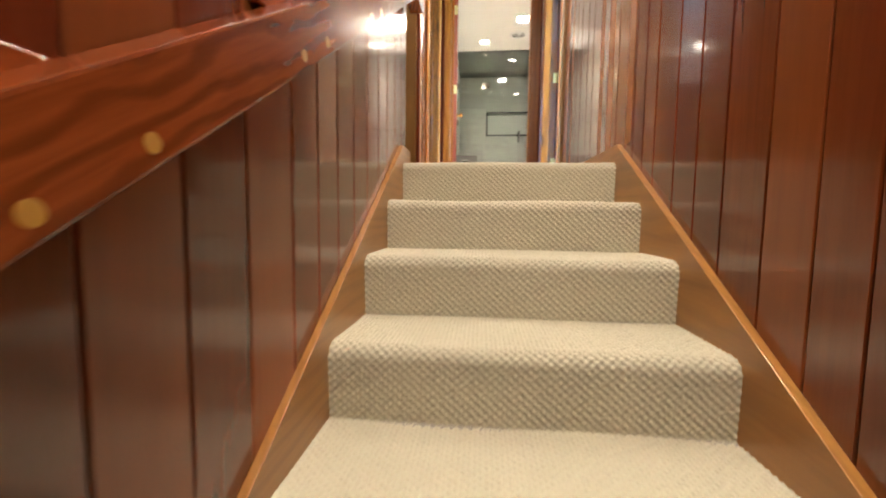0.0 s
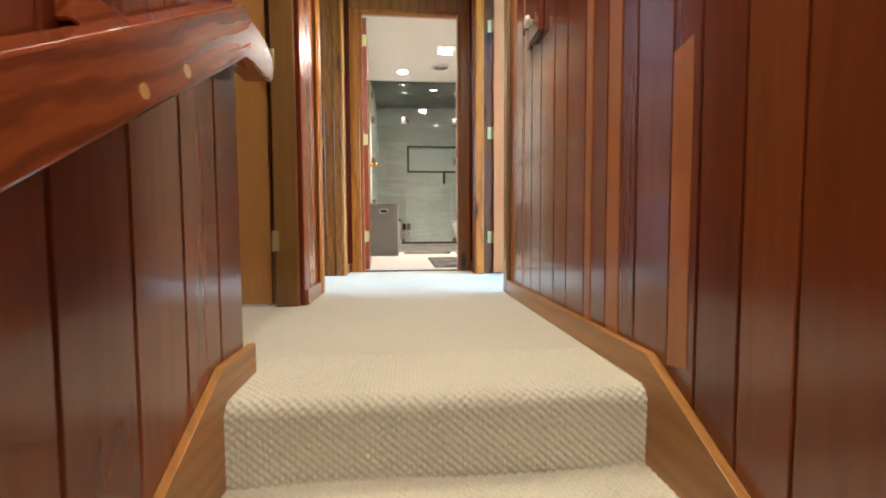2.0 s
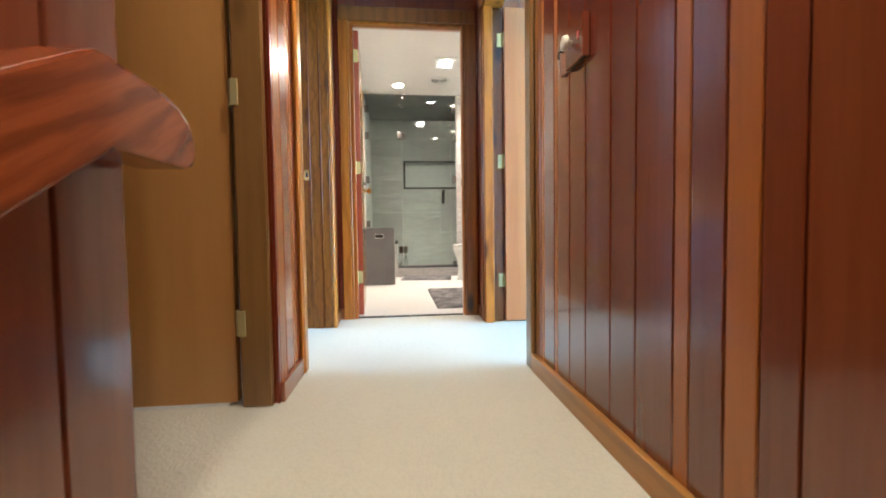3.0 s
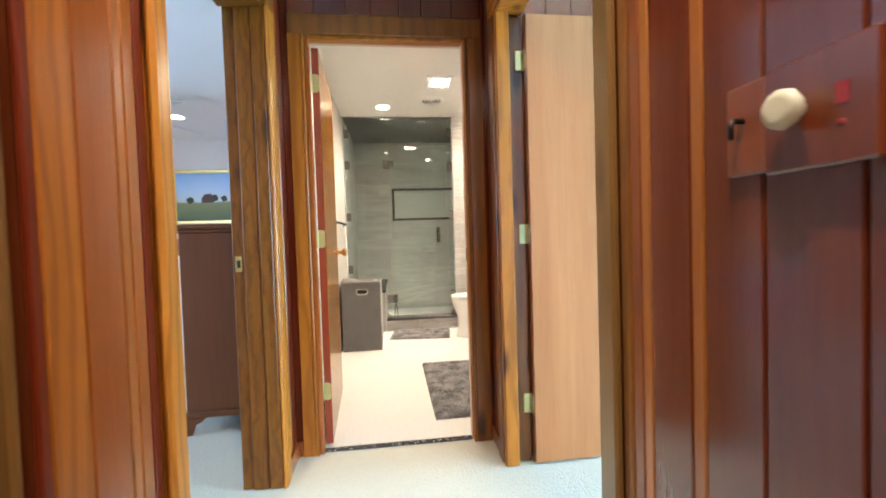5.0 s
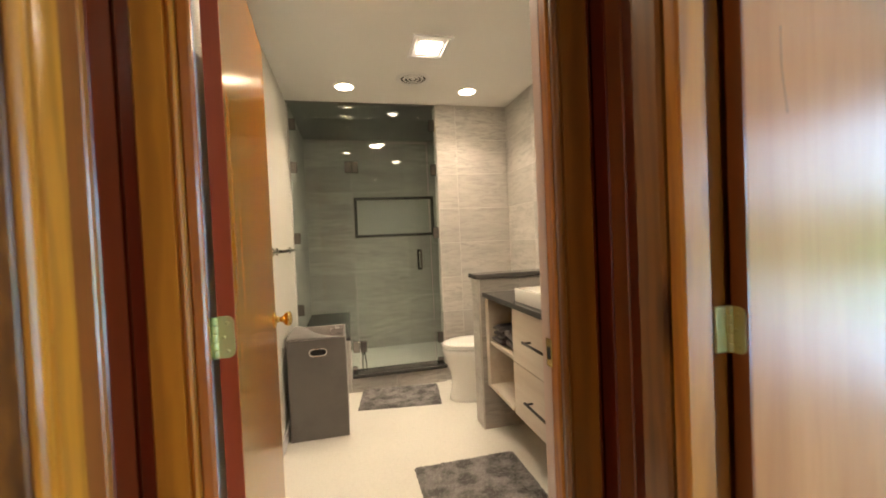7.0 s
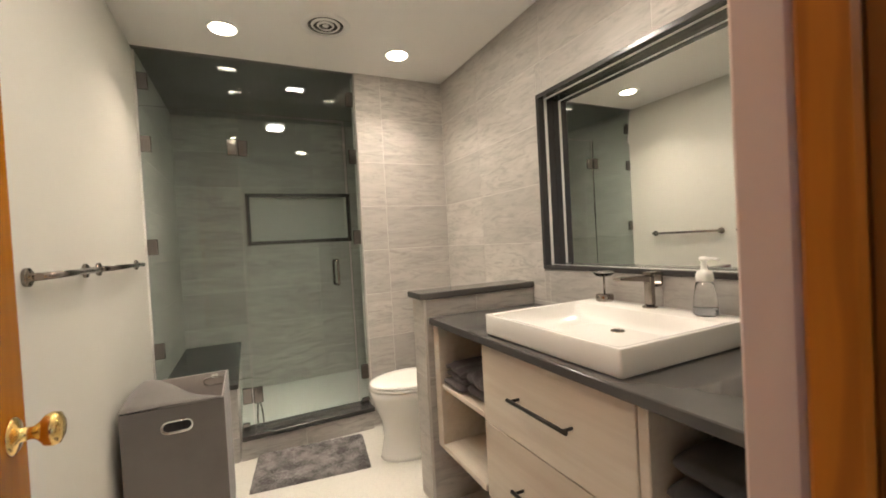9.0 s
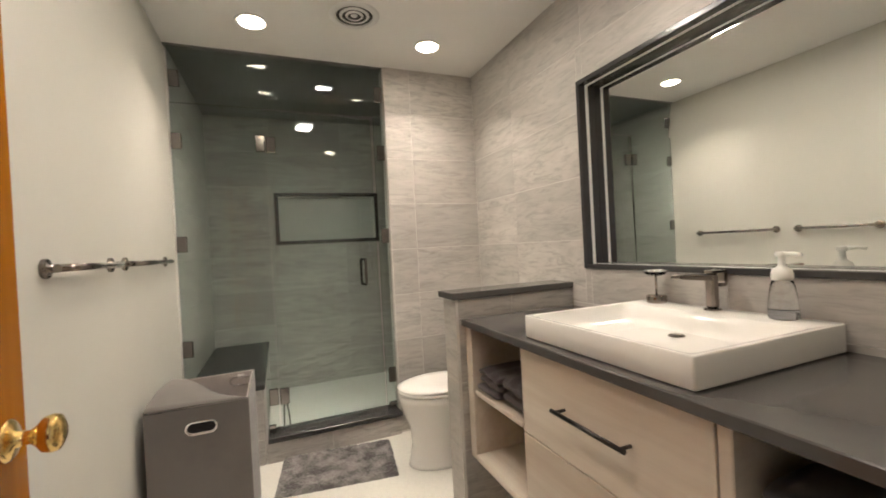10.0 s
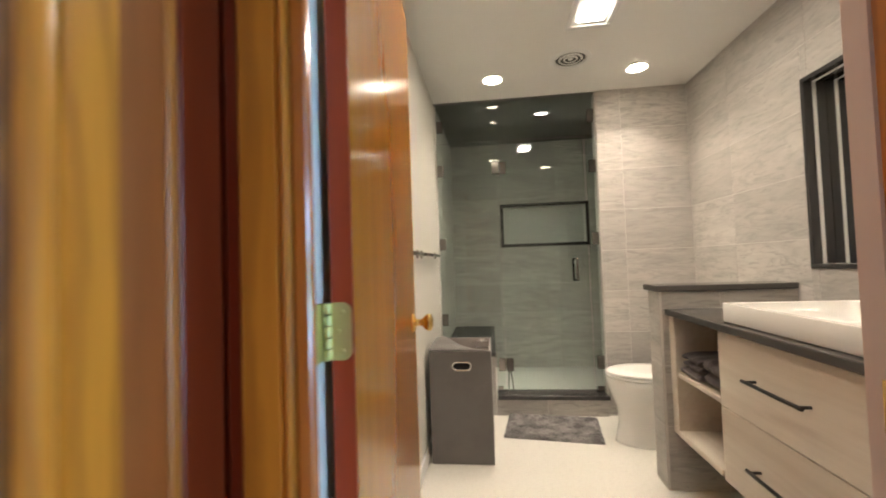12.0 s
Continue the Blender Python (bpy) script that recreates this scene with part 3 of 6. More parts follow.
def skirt(name, x0, x1, y_end, label):
    bm = bmesh.new()
    y_low = -1.4
    top = lambda y: 0.072 + (y - 2.052) * SLOPE
    prism(bm, [(y_end, 0.0), (y_end, 0.072), (2.052, 0.072), (y_low, top(y_low)), (y_low, top(y_low) - 0.3), (1.9, top(1.9) - 0.3), (2.33, -0.18), (y_end, -0.05)] if y_end > 2.5 else [(y_end, 0.0), (y_end, 0.072), (2.052, 0.072), (y_low, top(y_low)), (y_low, top(y_low) - 0.3), (1.9, top(1.9) - 0.3), (y_end, -0.18)], x0, x1, 0, 0.0025)
    structure(part(name, bm, SKIRT, None), label, "skirting board")


skirt("baseboard_stair_left", -0.205, -0.187, 2.227, "honey-coloured wooden skirting board along the stairs")
skirt("baseboard_stair_right", 0.703, 0.725, 3.30, "honey-coloured knotty skirting board along stairs and landing")
structure(solid("baseboard_hall_left", [(-0.28, -0.266, 3.10, 3.385, 0, 0.072), (-0.28, -0.266, 4.325, 4.5, 0, 0.072)], PANEL_MID), "brown wooden baseboard", "baseboard")
structure(solid("baseboard_hall_end", [(-0.266, -0.247, 4.486, 4.5, 0, 0.072), (0.695, 0.70, 4.486, 4.5, 0, 0.072), (0.70, 0.713, 4.345, 4.5, 0, 0.072)], PANEL_MID), "brown wooden baseboard", "baseboard")
structure(solid("baseboard_bath", [(-0.315, -0.303, 4.61, 7.08, 0, 0.09)], WHITE_GLOSS), "white painted baseboard", "baseboard")

# ---- stairs ----
def step_carpet(n, fine):
    """Carpet over riser n, its rounded nosing and the tread behind it, with a raised looped pile."""
    y0, z0, r = NOSE - n * RUN, -n * RISE, 0.034
    prof = []
    ds = 0.0031 if fine else 0.012
    k = int((RISE - r) / ds)
    for i in range(k):
        prof.append((y0 + 0.004 * (1 - i / k), z0 - RISE + (RISE - r) * i / k, -1.0, 0.0))
    k = max(4, int(r * 1.57 / ds))
    for i in range(k):
        a = math.pi / 2 * i / k
        prof.append((y0 + r - r * math.cos(a), z0 - r + r * math.sin(a), -math.cos(a), math.sin(a)))
    k = int((RUN - r + 0.004) / (ds * (1.0 if fine else 1)))
    for i in range(k + 1):
        prof.append((y0 + r + (RUN - r + 0.004) * i / k, z0, 0.0, 1.0))
    prof = np.array(prof)
    xs = np.arange(-0.187, 0.7031, 0.0032 if fine else 0.02)
    s = np.concatenate([[0], np.cumsum(np.hypot(*np.diff(prof[:, :2], axis=0).T))])
    u, v = np.meshgrid(xs, s)
    h = 0.5 + 0.5 * np.cos(2 * np.pi * u / 0.0215) * np.cos(2 * np.pi * v / 0.0195)
    rng = np.random.RandomState(40 + n)
    h = 0.0068 * h ** 0.75 * (0.8 + 0.4 * rng.rand(*h.shape)) if fine else 0 * h
    h += 0.0022 * np.sin(u * 9.1 + n) * np.sin(v * 13 + 2 * n)
    h = h - 0.0045
    X = u
    Y = prof[:, 0][:, None] + prof[:, 2][:, None] * h
    Z = prof[:, 1][:, None] + prof[:, 3][:, None] * h
    verts = np.stack([X, Y, Z], -1).reshape(-1, 3)
    w, hgt = len(xs), len(s)
    idx = np.arange(w * hgt).reshape(hgt, w)
    faces = np.stack([idx[:-1, :-1], idx[:-1, 1:], idx[1:, 1:], idx[1:, :-1]], -1).reshape(-1, 4)
    me = bpy.data.meshes.new("stair_step")
    me.from_pydata(verts.tolist(), [], faces.tolist())
    me.materials.append(STEP_CARPET)
    me.polygons.foreach_set("use_smooth", np.ones(len(faces), dtype=bool))
    ob = new("stair_step", me)
    ob.parent = stairs
    return ob


stairs = tagged(new("staircase"), "straight stairs covered in cream looped carpet", "stairs", "", "structure")
for n in range(0, 11):
    step_carpet(n, n < 5)
bm = bmesh.new()
prism(bm, [(NOSE + 0.3, -0.02), (NOSE + 0.3, -2.1), (NOSE - 11 * RUN, -2.1), (NOSE - 11 * RUN, -11 * RISE - 0.06), (NOSE + 0.02, -RISE - 0.035), (NOSE + 0.02, -0.02)], -0.187, 0.703, 0)
part("stair_core", bm, SOIL, stairs)


# ---- door casings and jambs ----
def trim(name, boxes, material, label, c=0.004):
    return structure(solid(name, boxes, material, None, "", c), label, "door trim")


# bathroom doorway
def moulded(name, section, z1, material, label):
    """An upright moulding from its section in the plan."""
    bm = bmesh.new()
    prism(bm, section, 0.0, z1, 2)
    return structure(part(name, bm, material), label, "door trim")


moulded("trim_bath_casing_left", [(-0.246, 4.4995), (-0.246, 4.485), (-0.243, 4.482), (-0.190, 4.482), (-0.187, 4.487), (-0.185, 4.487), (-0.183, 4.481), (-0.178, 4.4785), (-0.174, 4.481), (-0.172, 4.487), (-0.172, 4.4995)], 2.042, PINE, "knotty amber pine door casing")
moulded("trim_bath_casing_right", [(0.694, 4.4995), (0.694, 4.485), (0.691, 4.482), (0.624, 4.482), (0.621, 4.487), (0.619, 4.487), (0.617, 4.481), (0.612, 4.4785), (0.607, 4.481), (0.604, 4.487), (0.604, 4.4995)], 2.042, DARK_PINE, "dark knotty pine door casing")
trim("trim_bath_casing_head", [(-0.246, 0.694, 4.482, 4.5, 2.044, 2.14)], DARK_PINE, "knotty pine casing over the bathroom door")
trim("trim_bath_jamb_left", [(-0.1715, -0.1475, 4.490, 4.5095, 0, 2.03), (-0.19, -0.172, 4.502, 4.5095, 0, 2.042)], JAMB_WOOD, "stained door jamb")
trim("trim_bath_jamb_left_rebate", [(-0.19, -0.166, 4.511, 4.577, 0, 2.042)], JAMB_WHITE, "white painted rebate of the door jamb")
trim("trim_bath_jamb_right", [(0.599, 0.62, 4.502, 4.541, 0, 2.042)], PINE, "amber pine door jamb")
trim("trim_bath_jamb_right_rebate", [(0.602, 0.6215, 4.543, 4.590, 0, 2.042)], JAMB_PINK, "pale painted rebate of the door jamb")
trim("trim_bath_jamb_head", [(-0.169, 0.598, 4.502, 4.554, 2.03, 2.05)], PINE, "amber pine head of the doorway")
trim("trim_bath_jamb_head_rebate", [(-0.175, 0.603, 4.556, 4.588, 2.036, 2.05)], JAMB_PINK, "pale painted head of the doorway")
# bedroom doorway
trim("trim_bedroom_jamb_near", [(-0.464, -0.28, 3.405, 3.435, 0, 2.04)], PINE, "amber pine door jamb")
trim("trim_bedroom_casing_near", [(-0.28, -0.258, 3.385, 3.45, 0, 2.04)], PINE, "rounded amber pine casing", 0.009)
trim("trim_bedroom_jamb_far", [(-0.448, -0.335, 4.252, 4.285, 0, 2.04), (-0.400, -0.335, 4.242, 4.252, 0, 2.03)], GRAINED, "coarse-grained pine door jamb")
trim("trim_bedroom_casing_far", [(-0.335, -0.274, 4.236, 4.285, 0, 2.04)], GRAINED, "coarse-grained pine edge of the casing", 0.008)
moulded("trim_bedroom_casing_face", [(-0.2735, 4.2365), (-0.270, 4.2365), (-0.266, 4.238), (-0.2615, 4.243), (-0.260, 4.250), (-0.2615, 4.257), (-0.267, 4.262), (-0.269, 4.266), (-0.262, 4.270), (-0.262, 4.318), (-0.266, 4.322), (-0.2735, 4.322)], 2.04, PINE, "rounded amber pine casing")
trim("trim_bedroom_head", [(-0.464, -0.28, 3.436, 4.25, 2.03, 2.05), (-0.28, -0.262, 3.385, 4.322, 2.045, 2.13)], GRAINED, "pine head of the bedroom doorway")
# side room doorway
trim("trim_side_casing_near", [(0.703, 0.724, 3.298, 3.372, 0, 2.04)], OLIVE, "brown pine casing at the wall's end", 0.006)
# dark board put where a recess lies in shade
trim("trim_side_gap", [(0.722, 0.736, 3.263, 3.297, 0, CEIL)], DARK_PINE, "dark board put in for the shaded recess beside the casing")
trim("trim_side_jamb_near", [(0.726, 0.83, 3.361, 3.378, 0, 2.04)], OLIVE, "brown pine door jamb")
trim("trim_side_jamb_far", [(0.700, 0.762, 4.227, 4.262, 0, 2.04)], PINE, "amber pine door jamb", 0.005)
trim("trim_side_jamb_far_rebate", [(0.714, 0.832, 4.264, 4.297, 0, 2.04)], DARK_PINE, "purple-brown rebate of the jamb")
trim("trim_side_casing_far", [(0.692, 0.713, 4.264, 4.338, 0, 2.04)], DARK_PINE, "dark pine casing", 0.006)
trim("trim_side_head", [(0.705, 0.83, 3.379, 4.26, 2.04, 2.056), (0.692, 0.722, 3.298, 4.338, 2.058, 2.13)], PINE, "pine head of the side doorway")
# closet doorway
trim("trim_closet_casing", [(-0.402, -0.298, 3.070, 3.088, 0, 2.04)], OLIVE, "brown-stained casing of the closet door", 0.006)
trim("trim_closet_casing_left", [(-1.29, -1.20, 3.070, 3.088, 0, 2.04)], OLIVE, "brown-stained casing of the closet door", 0.006)
trim("trim_closet_head", [(-1.29, -0.282, 3.070, 3.088, 2.042, 2.13)], OLIVE, "brown-stained head casing of the closet door", 0.006)


# ---- wall tiles ----
def cut(rect, hole):
    """What is left of a rectangle (u0, u1, v0, v1) beside a hole."""
    u0, u1, v0, v1 = rect
    a0, a1, b0, b1 = hole
    if a1 <= u0 or a0 >= u1 or b1 <= v0 or b0 >= v1:
        return [rect]
    out = []
    if u0 < a0:
        out.append((u0, a0, v0, v1))
    if a1 < u1:
        out.append((a1, u1, v0, v1))
    if v0 < b0:
        out.append((max(u0, a0), min(u1, a1), v0, b0))
    if b1 < v1:
        out.append((max(u0, a0), min(u1, a1), b1, v1))
    return out


ROWS_Z = [max(0.0, CEIL - 0.3025 * j) for j in range(9)]
ROWS_Z = sorted(set(ROWS_Z) | {0.0})


def tile_wall(parent, axis, face, back, us, vs, hole=None, mat=TILE):
    lo, hi = sorted((face, back))
    for u0, u1 in zip(us, us[1:]):
        for v0, v1 in zip(vs, vs[1:]):
            for a0, a1, b0, b1 in (cut((u0, u1, v0, v1), hole) if hole else [(u0, u1, v0, v1)]):
                if a1 - a0 < 0.012 or b1 - b0 < 0.012:
                    continue
                e = 0.0015
                if axis == "x":
                    piece("wall_tile", parent, lo, hi, a0 + e, a1 - e, b0 + e, b1 - e, mat, 0.0007)
                else:
                    piece("wall_tile", parent, a0 + e, a1 - e, lo, hi, b0 + e, b1 - e, mat, 0.0007)


tile_wall(wall_bath_right, "x", 1.573, 1.583, [4.588, 4.75, 5.37, 5.99, 6.61, 7.115], ROWS_Z, (MY0, MY1, MZ0, MZ1))
tile_wall(wall_bath_right, "x", 1.573, 1.583, [7.23, 7.75, 8.362], ROWS_Z)
tile_wall(wall_bath_back, "y", 7.115, 7.125, [0.922, 1.10, 1.573], ROWS_Z)
tile_wall(wall_bath_back, "x", 0.920, 0.930, [7.127, 7.23], ROWS_Z)
tile_wall(wall_shower_back, "y", 8.362, 8.372, [-0.305, 0.19, 0.81, 1.43, 1.573], ROWS_Z, (NX0, NX1, NZ0, NZ1))
wall_shower_left = structure(solid("wall_shower_left", [(-0.315, -0.3046, 7.17, 8.362, 0, CEIL - 0.006)], GROUT, c=0), "grey tiled side wall of the shower", "wall")
tile_wall(wall_shower_left, "x", -0.303, -0.311, [7.175, 7.75, 8.362], ROWS_Z[:-1] + [CEIL - 0.006])
tile_wall(wall_half, "x", 0.931, 0.941, [6.132, 6.27], [v for v in ROWS_Z if v < 0.9] + [0.985])
tile_wall(wall_half, "y", 6.130, 6.140, [0.943, 1.22, 1.573], [0.0, 0.3125, 0.615, 0.899, 0.985])
tile_wall(wall_half, "y", 6.272, 6.262, [0.943, 1.24, 1.573], [0.0, 0.3125, 0.615, 0.9175, 0.985])


# ---- doors ----
def hinge(parent, x, y, z, plate, label="brass butt hinge"):
    """A butt hinge: an upright knuckle and the leaf that shows. plate: the leaf's box beside the pin."""
    h = solid("hinge", [plate], BRASS_OLD, parent, label, 0.003)
    for k in range(5):
        bm = bmesh.new()
        z0 = z - 0.045 + 0.018 * k
        turned(bm, [(0.006, z0 + 0.0006), (0.0065, z0 + 0.002), (0.0065, z0 + 0.016), (0.006, z0 + 0.0174)], x, y, 12)
        part("knuckle", bm, BRASS_OLD, h)
    return h


def rounded_leaf(x0, x1, z, r=0.014):
    """Outline of a hinge leaf, rounded at its far corners."""
    arc = [(x1 - r + r * math.sin(a), z + 0.045 - r + r * math.cos(a)) for a in (0, 0.39, 0.785, 1.18, 1.571)]
    return [(x0, z - 0.045), (x0, z + 0.045)] + arc + [(x, 2 * z - zz) for x, zz in reversed(arc)]


def round_knob(parent, m, label="polished brass door knob"):
    """A rose and a turned knob along m's z axis."""
    bm = bmesh.new()
    turned(bm, [(0.031, 0.0), (0.031, 0.003), (0.026, 0.007), (0.012, 0.010), (0.010, 0.026), (0.016, 0.034), (0.026, 0.042), (0.0285, 0.052), (0.026, 0.060), (0.015, 0.065), (0.004, 0.066)], 0, 0, 28, m)
    return part("door_knob", bm, BRASS, parent, label)


bath_door = thing("door_bathroom", (-0.17, 4.57, 0.012), "open golden veneered flush door to the bathroom", "door", kind="structure")
turn_bath = Matrix.Translation((-0.153, 4.566, 0)) @ Matrix.Rotation(radians(3.6), 4, "Z") @ Matrix.Translation((0.153, -4.566, 0))
solid("door_leaf", [(-0.153, -0.118, 4.580, 5.342, 0.012, 2.020)], GOLD_DOOR, bath_door, "", 0.0015, turn_bath)
solid("hinge_edge", [(-0.153, -0.118, 4.5765, 4.5795, 0.012, 2.020)], RED_EDGE, bath_door, "red-brown stained door edge", 0.0005, turn_bath)
for z in (1.844, 1.064, 0.284):
    h = hinge(bath_door, -0.157, 4.570, z, (-0.1655, -0.1625, 4.5380, 4.566, z - 0.045, z + 0.045))
    bm = bmesh.new()
    prism(bm, rounded_leaf(-0.153, -0.1205, z), 4.5725, 4.5758, 1, 0.0006)
    part("leaf", bm, BRASS_OLD, h)
    for sx, sz in ((-0.134, 0.03), (-0.141, 0.0), (-0.134, -0.03)):
        bm = bmesh.new()
        turned(bm, [(0.004, 0.0), (0.0035, 0.0012), (0.001, 0.0014)], 0, 0, 12, Matrix.Translation((sx, 4.5724, z + sz)) @ Matrix.Rotation(radians(90), 4, "X"))
        part("screw", bm, BRASS_OLD, h)
round_knob(bath_door, turn_bath @ Matrix.Translation((-0.118, 5.285, 0.972)) @ Matrix.Rotation(radians(90), 4, "Y"))
round_knob(bath_door, turn_bath @ Matrix.Translation((-0.153, 5.285, 0.972)) @ Matrix.Rotation(radians(-90), 4, "Y"))

side_door = thing("door_side_room", (0.83, 4.262, 0.012), "open birch-veneered flush door, scuffed and glossy", "door", kind="structure")
turn_side = Matrix.Translation((0.83, 4.26, 0)) @ Matrix.Rotation(radians(0.5), 4, "Z") @ Matrix.Translation((-0.83, -4.26, 0))
solid("door_leaf", [(0.838, 1.655, 4.222, 4.256, 0.012, 2.030)], BIRCH, side_door, "", 0.0015, turn_side)
solid("hinge_edge", [(0.834, 0.8375, 4.222, 4.256, 0.012, 2.030)], PANEL_MID, side_door, "brown stained door edge", 0.0005, turn_side)
for z in (1.837, 1.057, 0.277):
    h = hinge(side_door, 0.829, 4.256, z, (0.795, 0.824, 4.255, 4.261, z - 0.045, z + 0.045))
    bm = bmesh.new()
    prism(bm, [(8.484 - y, zz) for y, zz in rounded_leaf(4.228, 4.258, z)], 0.8306, 0.8336, 0, 0.0006)
    part("leaf", bm, BRASS_OLD, h)
    for sy, sz in ((4.240, 0.03), (4.246, 0.0), (4.240, -0.03)):
        bm = bmesh.new()
        turned(bm, [(0.004, 0.0), (0.0035, 0.0012), (0.001, 0.0014)], 0, 0, 12, Matrix.Translation((0.8305, sy, z + sz)) @ Matrix.Rotation(radians(-90), 4, "Y"))
        part("screw", bm, BRASS_OLD, h)
round_knob(side_door, turn_side @ Matrix.Translation((1.59, 4.222, 0.975)) @ Matrix.Rotation(radians(90), 4, "X"))
# long scuff on the veneer
bm = bmesh.new()
tube(bm, [(0.925, 4.2225, 1.62), (0.926, 4.2225, 1.55), (0.932, 4.2225, 1.50), (0.938, 4.2225, 1.46)], 0.0012, 6)
part("scuff_mark", bm, OLIVE, side_door, "thin grey scuff", turn_side)

closet_door = thing("door_closet", (-0.80, 3.105, 0.01), "closed brown veneered closet door", "door", kind="structure")
solid("door_leaf", [(-1.192, -0.424, 3.094, 3.128, 0.012, 2.030)], BROWN_DOOR, closet_door, "", 0.002)
for z in (1.08, 0.295, 1.84):
    hinge(closet_door, -0.413, 3.087, z, (-0.408, -0.380, 3.0645, 3.0695, z - 0.045, z + 0.045))
round_knob(closet_door, Matrix.Translation((-1.13, 3.094, 0.97)) @ Matrix.Rotation(radians(90), 4, "X"))


def strike(name, plate, hole, label):
    s = tagged(solid(name, [plate], BRASS, None, "", 0.002), label, "strike plate")
    BASE[s] = Vector((0, 0, 0))
    solid("latch_hole", [hole], BLACK, s)
    return s


strike("strike_plate", (0.5965, 0.5985, 4.528, 4.556, 0.925, 0.995), (0.5955, 0.5970, 4.535, 4.549, 0.945, 0.975), "brass strike plate on the bathroom door jamb")
strike("strike_plate", (-0.438, -0.410, 4.2495, 4.2518, 0.935, 1.000), (-0.430, -0.417, 4.2485, 4.250, 0.952, 0.983), "brass strike plate on the bedroom door jamb")

# ---- landing things ----
rail = thing("handrail", (-0.15, 1.0, 0.2), "thick varnished wooden handrail with pale round plugs", "handrail")
bm = bmesh.new()
ztop = lambda y: 0.781 + 0.611 * (y - 2.044)
zbot = lambda y: 0.505 + 0.612 * (y - 1.753)
outline = [(-1.5, ztop(-1.5)), (2.030, 0.772), (2.045, 0.780), (2.060, 0.781), (2.150, 0.776), (2.192, 0.768), (2.217, 0.754), (2.231, 0.734), (2.233, 0.712), (2.224, 0.697), (2.204, 0.690), (2.068, 0.6895), (-1.5, zbot(-1.5))]
prism(bm, outline, -0.188, -0.130, 0, 0.004)
part("rail_board", bm, RAIL, rail)
for y in (1.838, 1.430, 1.030, 0.618, 0.21):
    for d in (0, 0.100):
        yy = y - d
        zz = 0.577 + 0.6115 * (yy - 1.839)
        bm = bmesh.new()
        turned(bm, [(0.0, 0), (0.0095, 0.0), (0.0095, 0.0005), (0.009, 0.0007)], 0, 0, 20, Matrix.Translation((-0.1302, yy, zz)) @ Matrix.Rotation(radians(90), 4, "Y"))
        part("plug", bm, PLUG, rail, "pale round wood plug")
    solid("wall_block", [(-0.2045, -0.186, y - 0.13, y + 0.04, 0.530 + 0.607 * (y - 1.753), 0.580 + 0.607 * (y - 1.753))], RAIL, rail)

# key rack with switch on the panelled wall
rack = thing("key_board", (0.72, 2.87, 1.2), "stained wooden board with an ivory knob, key and red mark", "wall board")
solid("back_board", [(0.702, 0.7245, 2.8000, 2.9280, 1.120, 1.250)], PANEL, rack, "", 0.003)
solid("side_board", [(0.714, 0.7245, 2.9300, 3.0000, 1.127, 1.252)], PANEL_MID, rack, "", 0.003)
bm = bmesh.new()
turned(bm, [(0.010, 0.0), (0.010, 0.010), (0.021, 0.014), (0.024, 0.020), (0.022, 0.028), (0.014, 0.030)], 0, 0, 10, Matrix.Translation((0.7015, 2.8810, 1.190)) @ Matrix.Rotation(radians(-90), 4, "Y"))
part("knob", bm, IVORY, rack, "faceted ivory knob")
solid("red_mark", [(0.7008, 0.7019, 2.8280, 2.8410, 1.182, 1.206)], RED_PAINT, rack, "small red mark")
bm = bmesh.new()
turned(bm, [(0.004, 0.0), (0.0035, 0.0008), (0.001, 0.001)], 0, 0, 12, Matrix.Translation((0.7019, 2.8350, 1.163)) @ Matrix.Rotation(radians(-90), 4, "Y"))
part("red_dot", bm, RED_PAINT, rack, "small red dot")
bm = bmesh.new()
tube(bm, [(0.7135, 2.9710, 1.202), (0.700, 2.9710, 1.202), (0.696, 2.9710, 1.196), (0.696, 2.9710, 1.176)], 0.004)
part("key_hook", bm, BLACK_METAL, rack, "small dark metal hook")

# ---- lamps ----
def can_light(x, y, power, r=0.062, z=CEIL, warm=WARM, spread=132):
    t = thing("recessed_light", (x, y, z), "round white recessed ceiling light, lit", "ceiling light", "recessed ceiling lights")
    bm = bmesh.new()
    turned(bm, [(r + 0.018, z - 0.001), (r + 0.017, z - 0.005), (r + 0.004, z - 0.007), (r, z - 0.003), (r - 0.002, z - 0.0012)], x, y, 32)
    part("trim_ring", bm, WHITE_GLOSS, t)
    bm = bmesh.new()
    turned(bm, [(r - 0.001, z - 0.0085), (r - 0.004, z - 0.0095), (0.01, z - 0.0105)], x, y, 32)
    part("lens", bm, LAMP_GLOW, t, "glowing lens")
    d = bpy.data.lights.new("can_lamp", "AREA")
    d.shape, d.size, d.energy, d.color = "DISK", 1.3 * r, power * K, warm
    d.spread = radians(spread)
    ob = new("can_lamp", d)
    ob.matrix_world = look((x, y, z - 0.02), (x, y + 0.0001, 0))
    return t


can_light(0.154, 6.776, 10, spread=112)
can_light(1.113, 6.772, 8.5, spread=104)
can_light(0.172, 5.275, 8)
can_light(1.11, 5.275, 6)
can_light(-2.04, 7.15, 9)
can_light(2.80, 5.17, 8)
# three unseen lights, added to brighten the landing and the stairs
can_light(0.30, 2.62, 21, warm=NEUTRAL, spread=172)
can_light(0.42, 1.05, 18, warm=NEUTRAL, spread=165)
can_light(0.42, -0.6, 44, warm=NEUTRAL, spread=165)

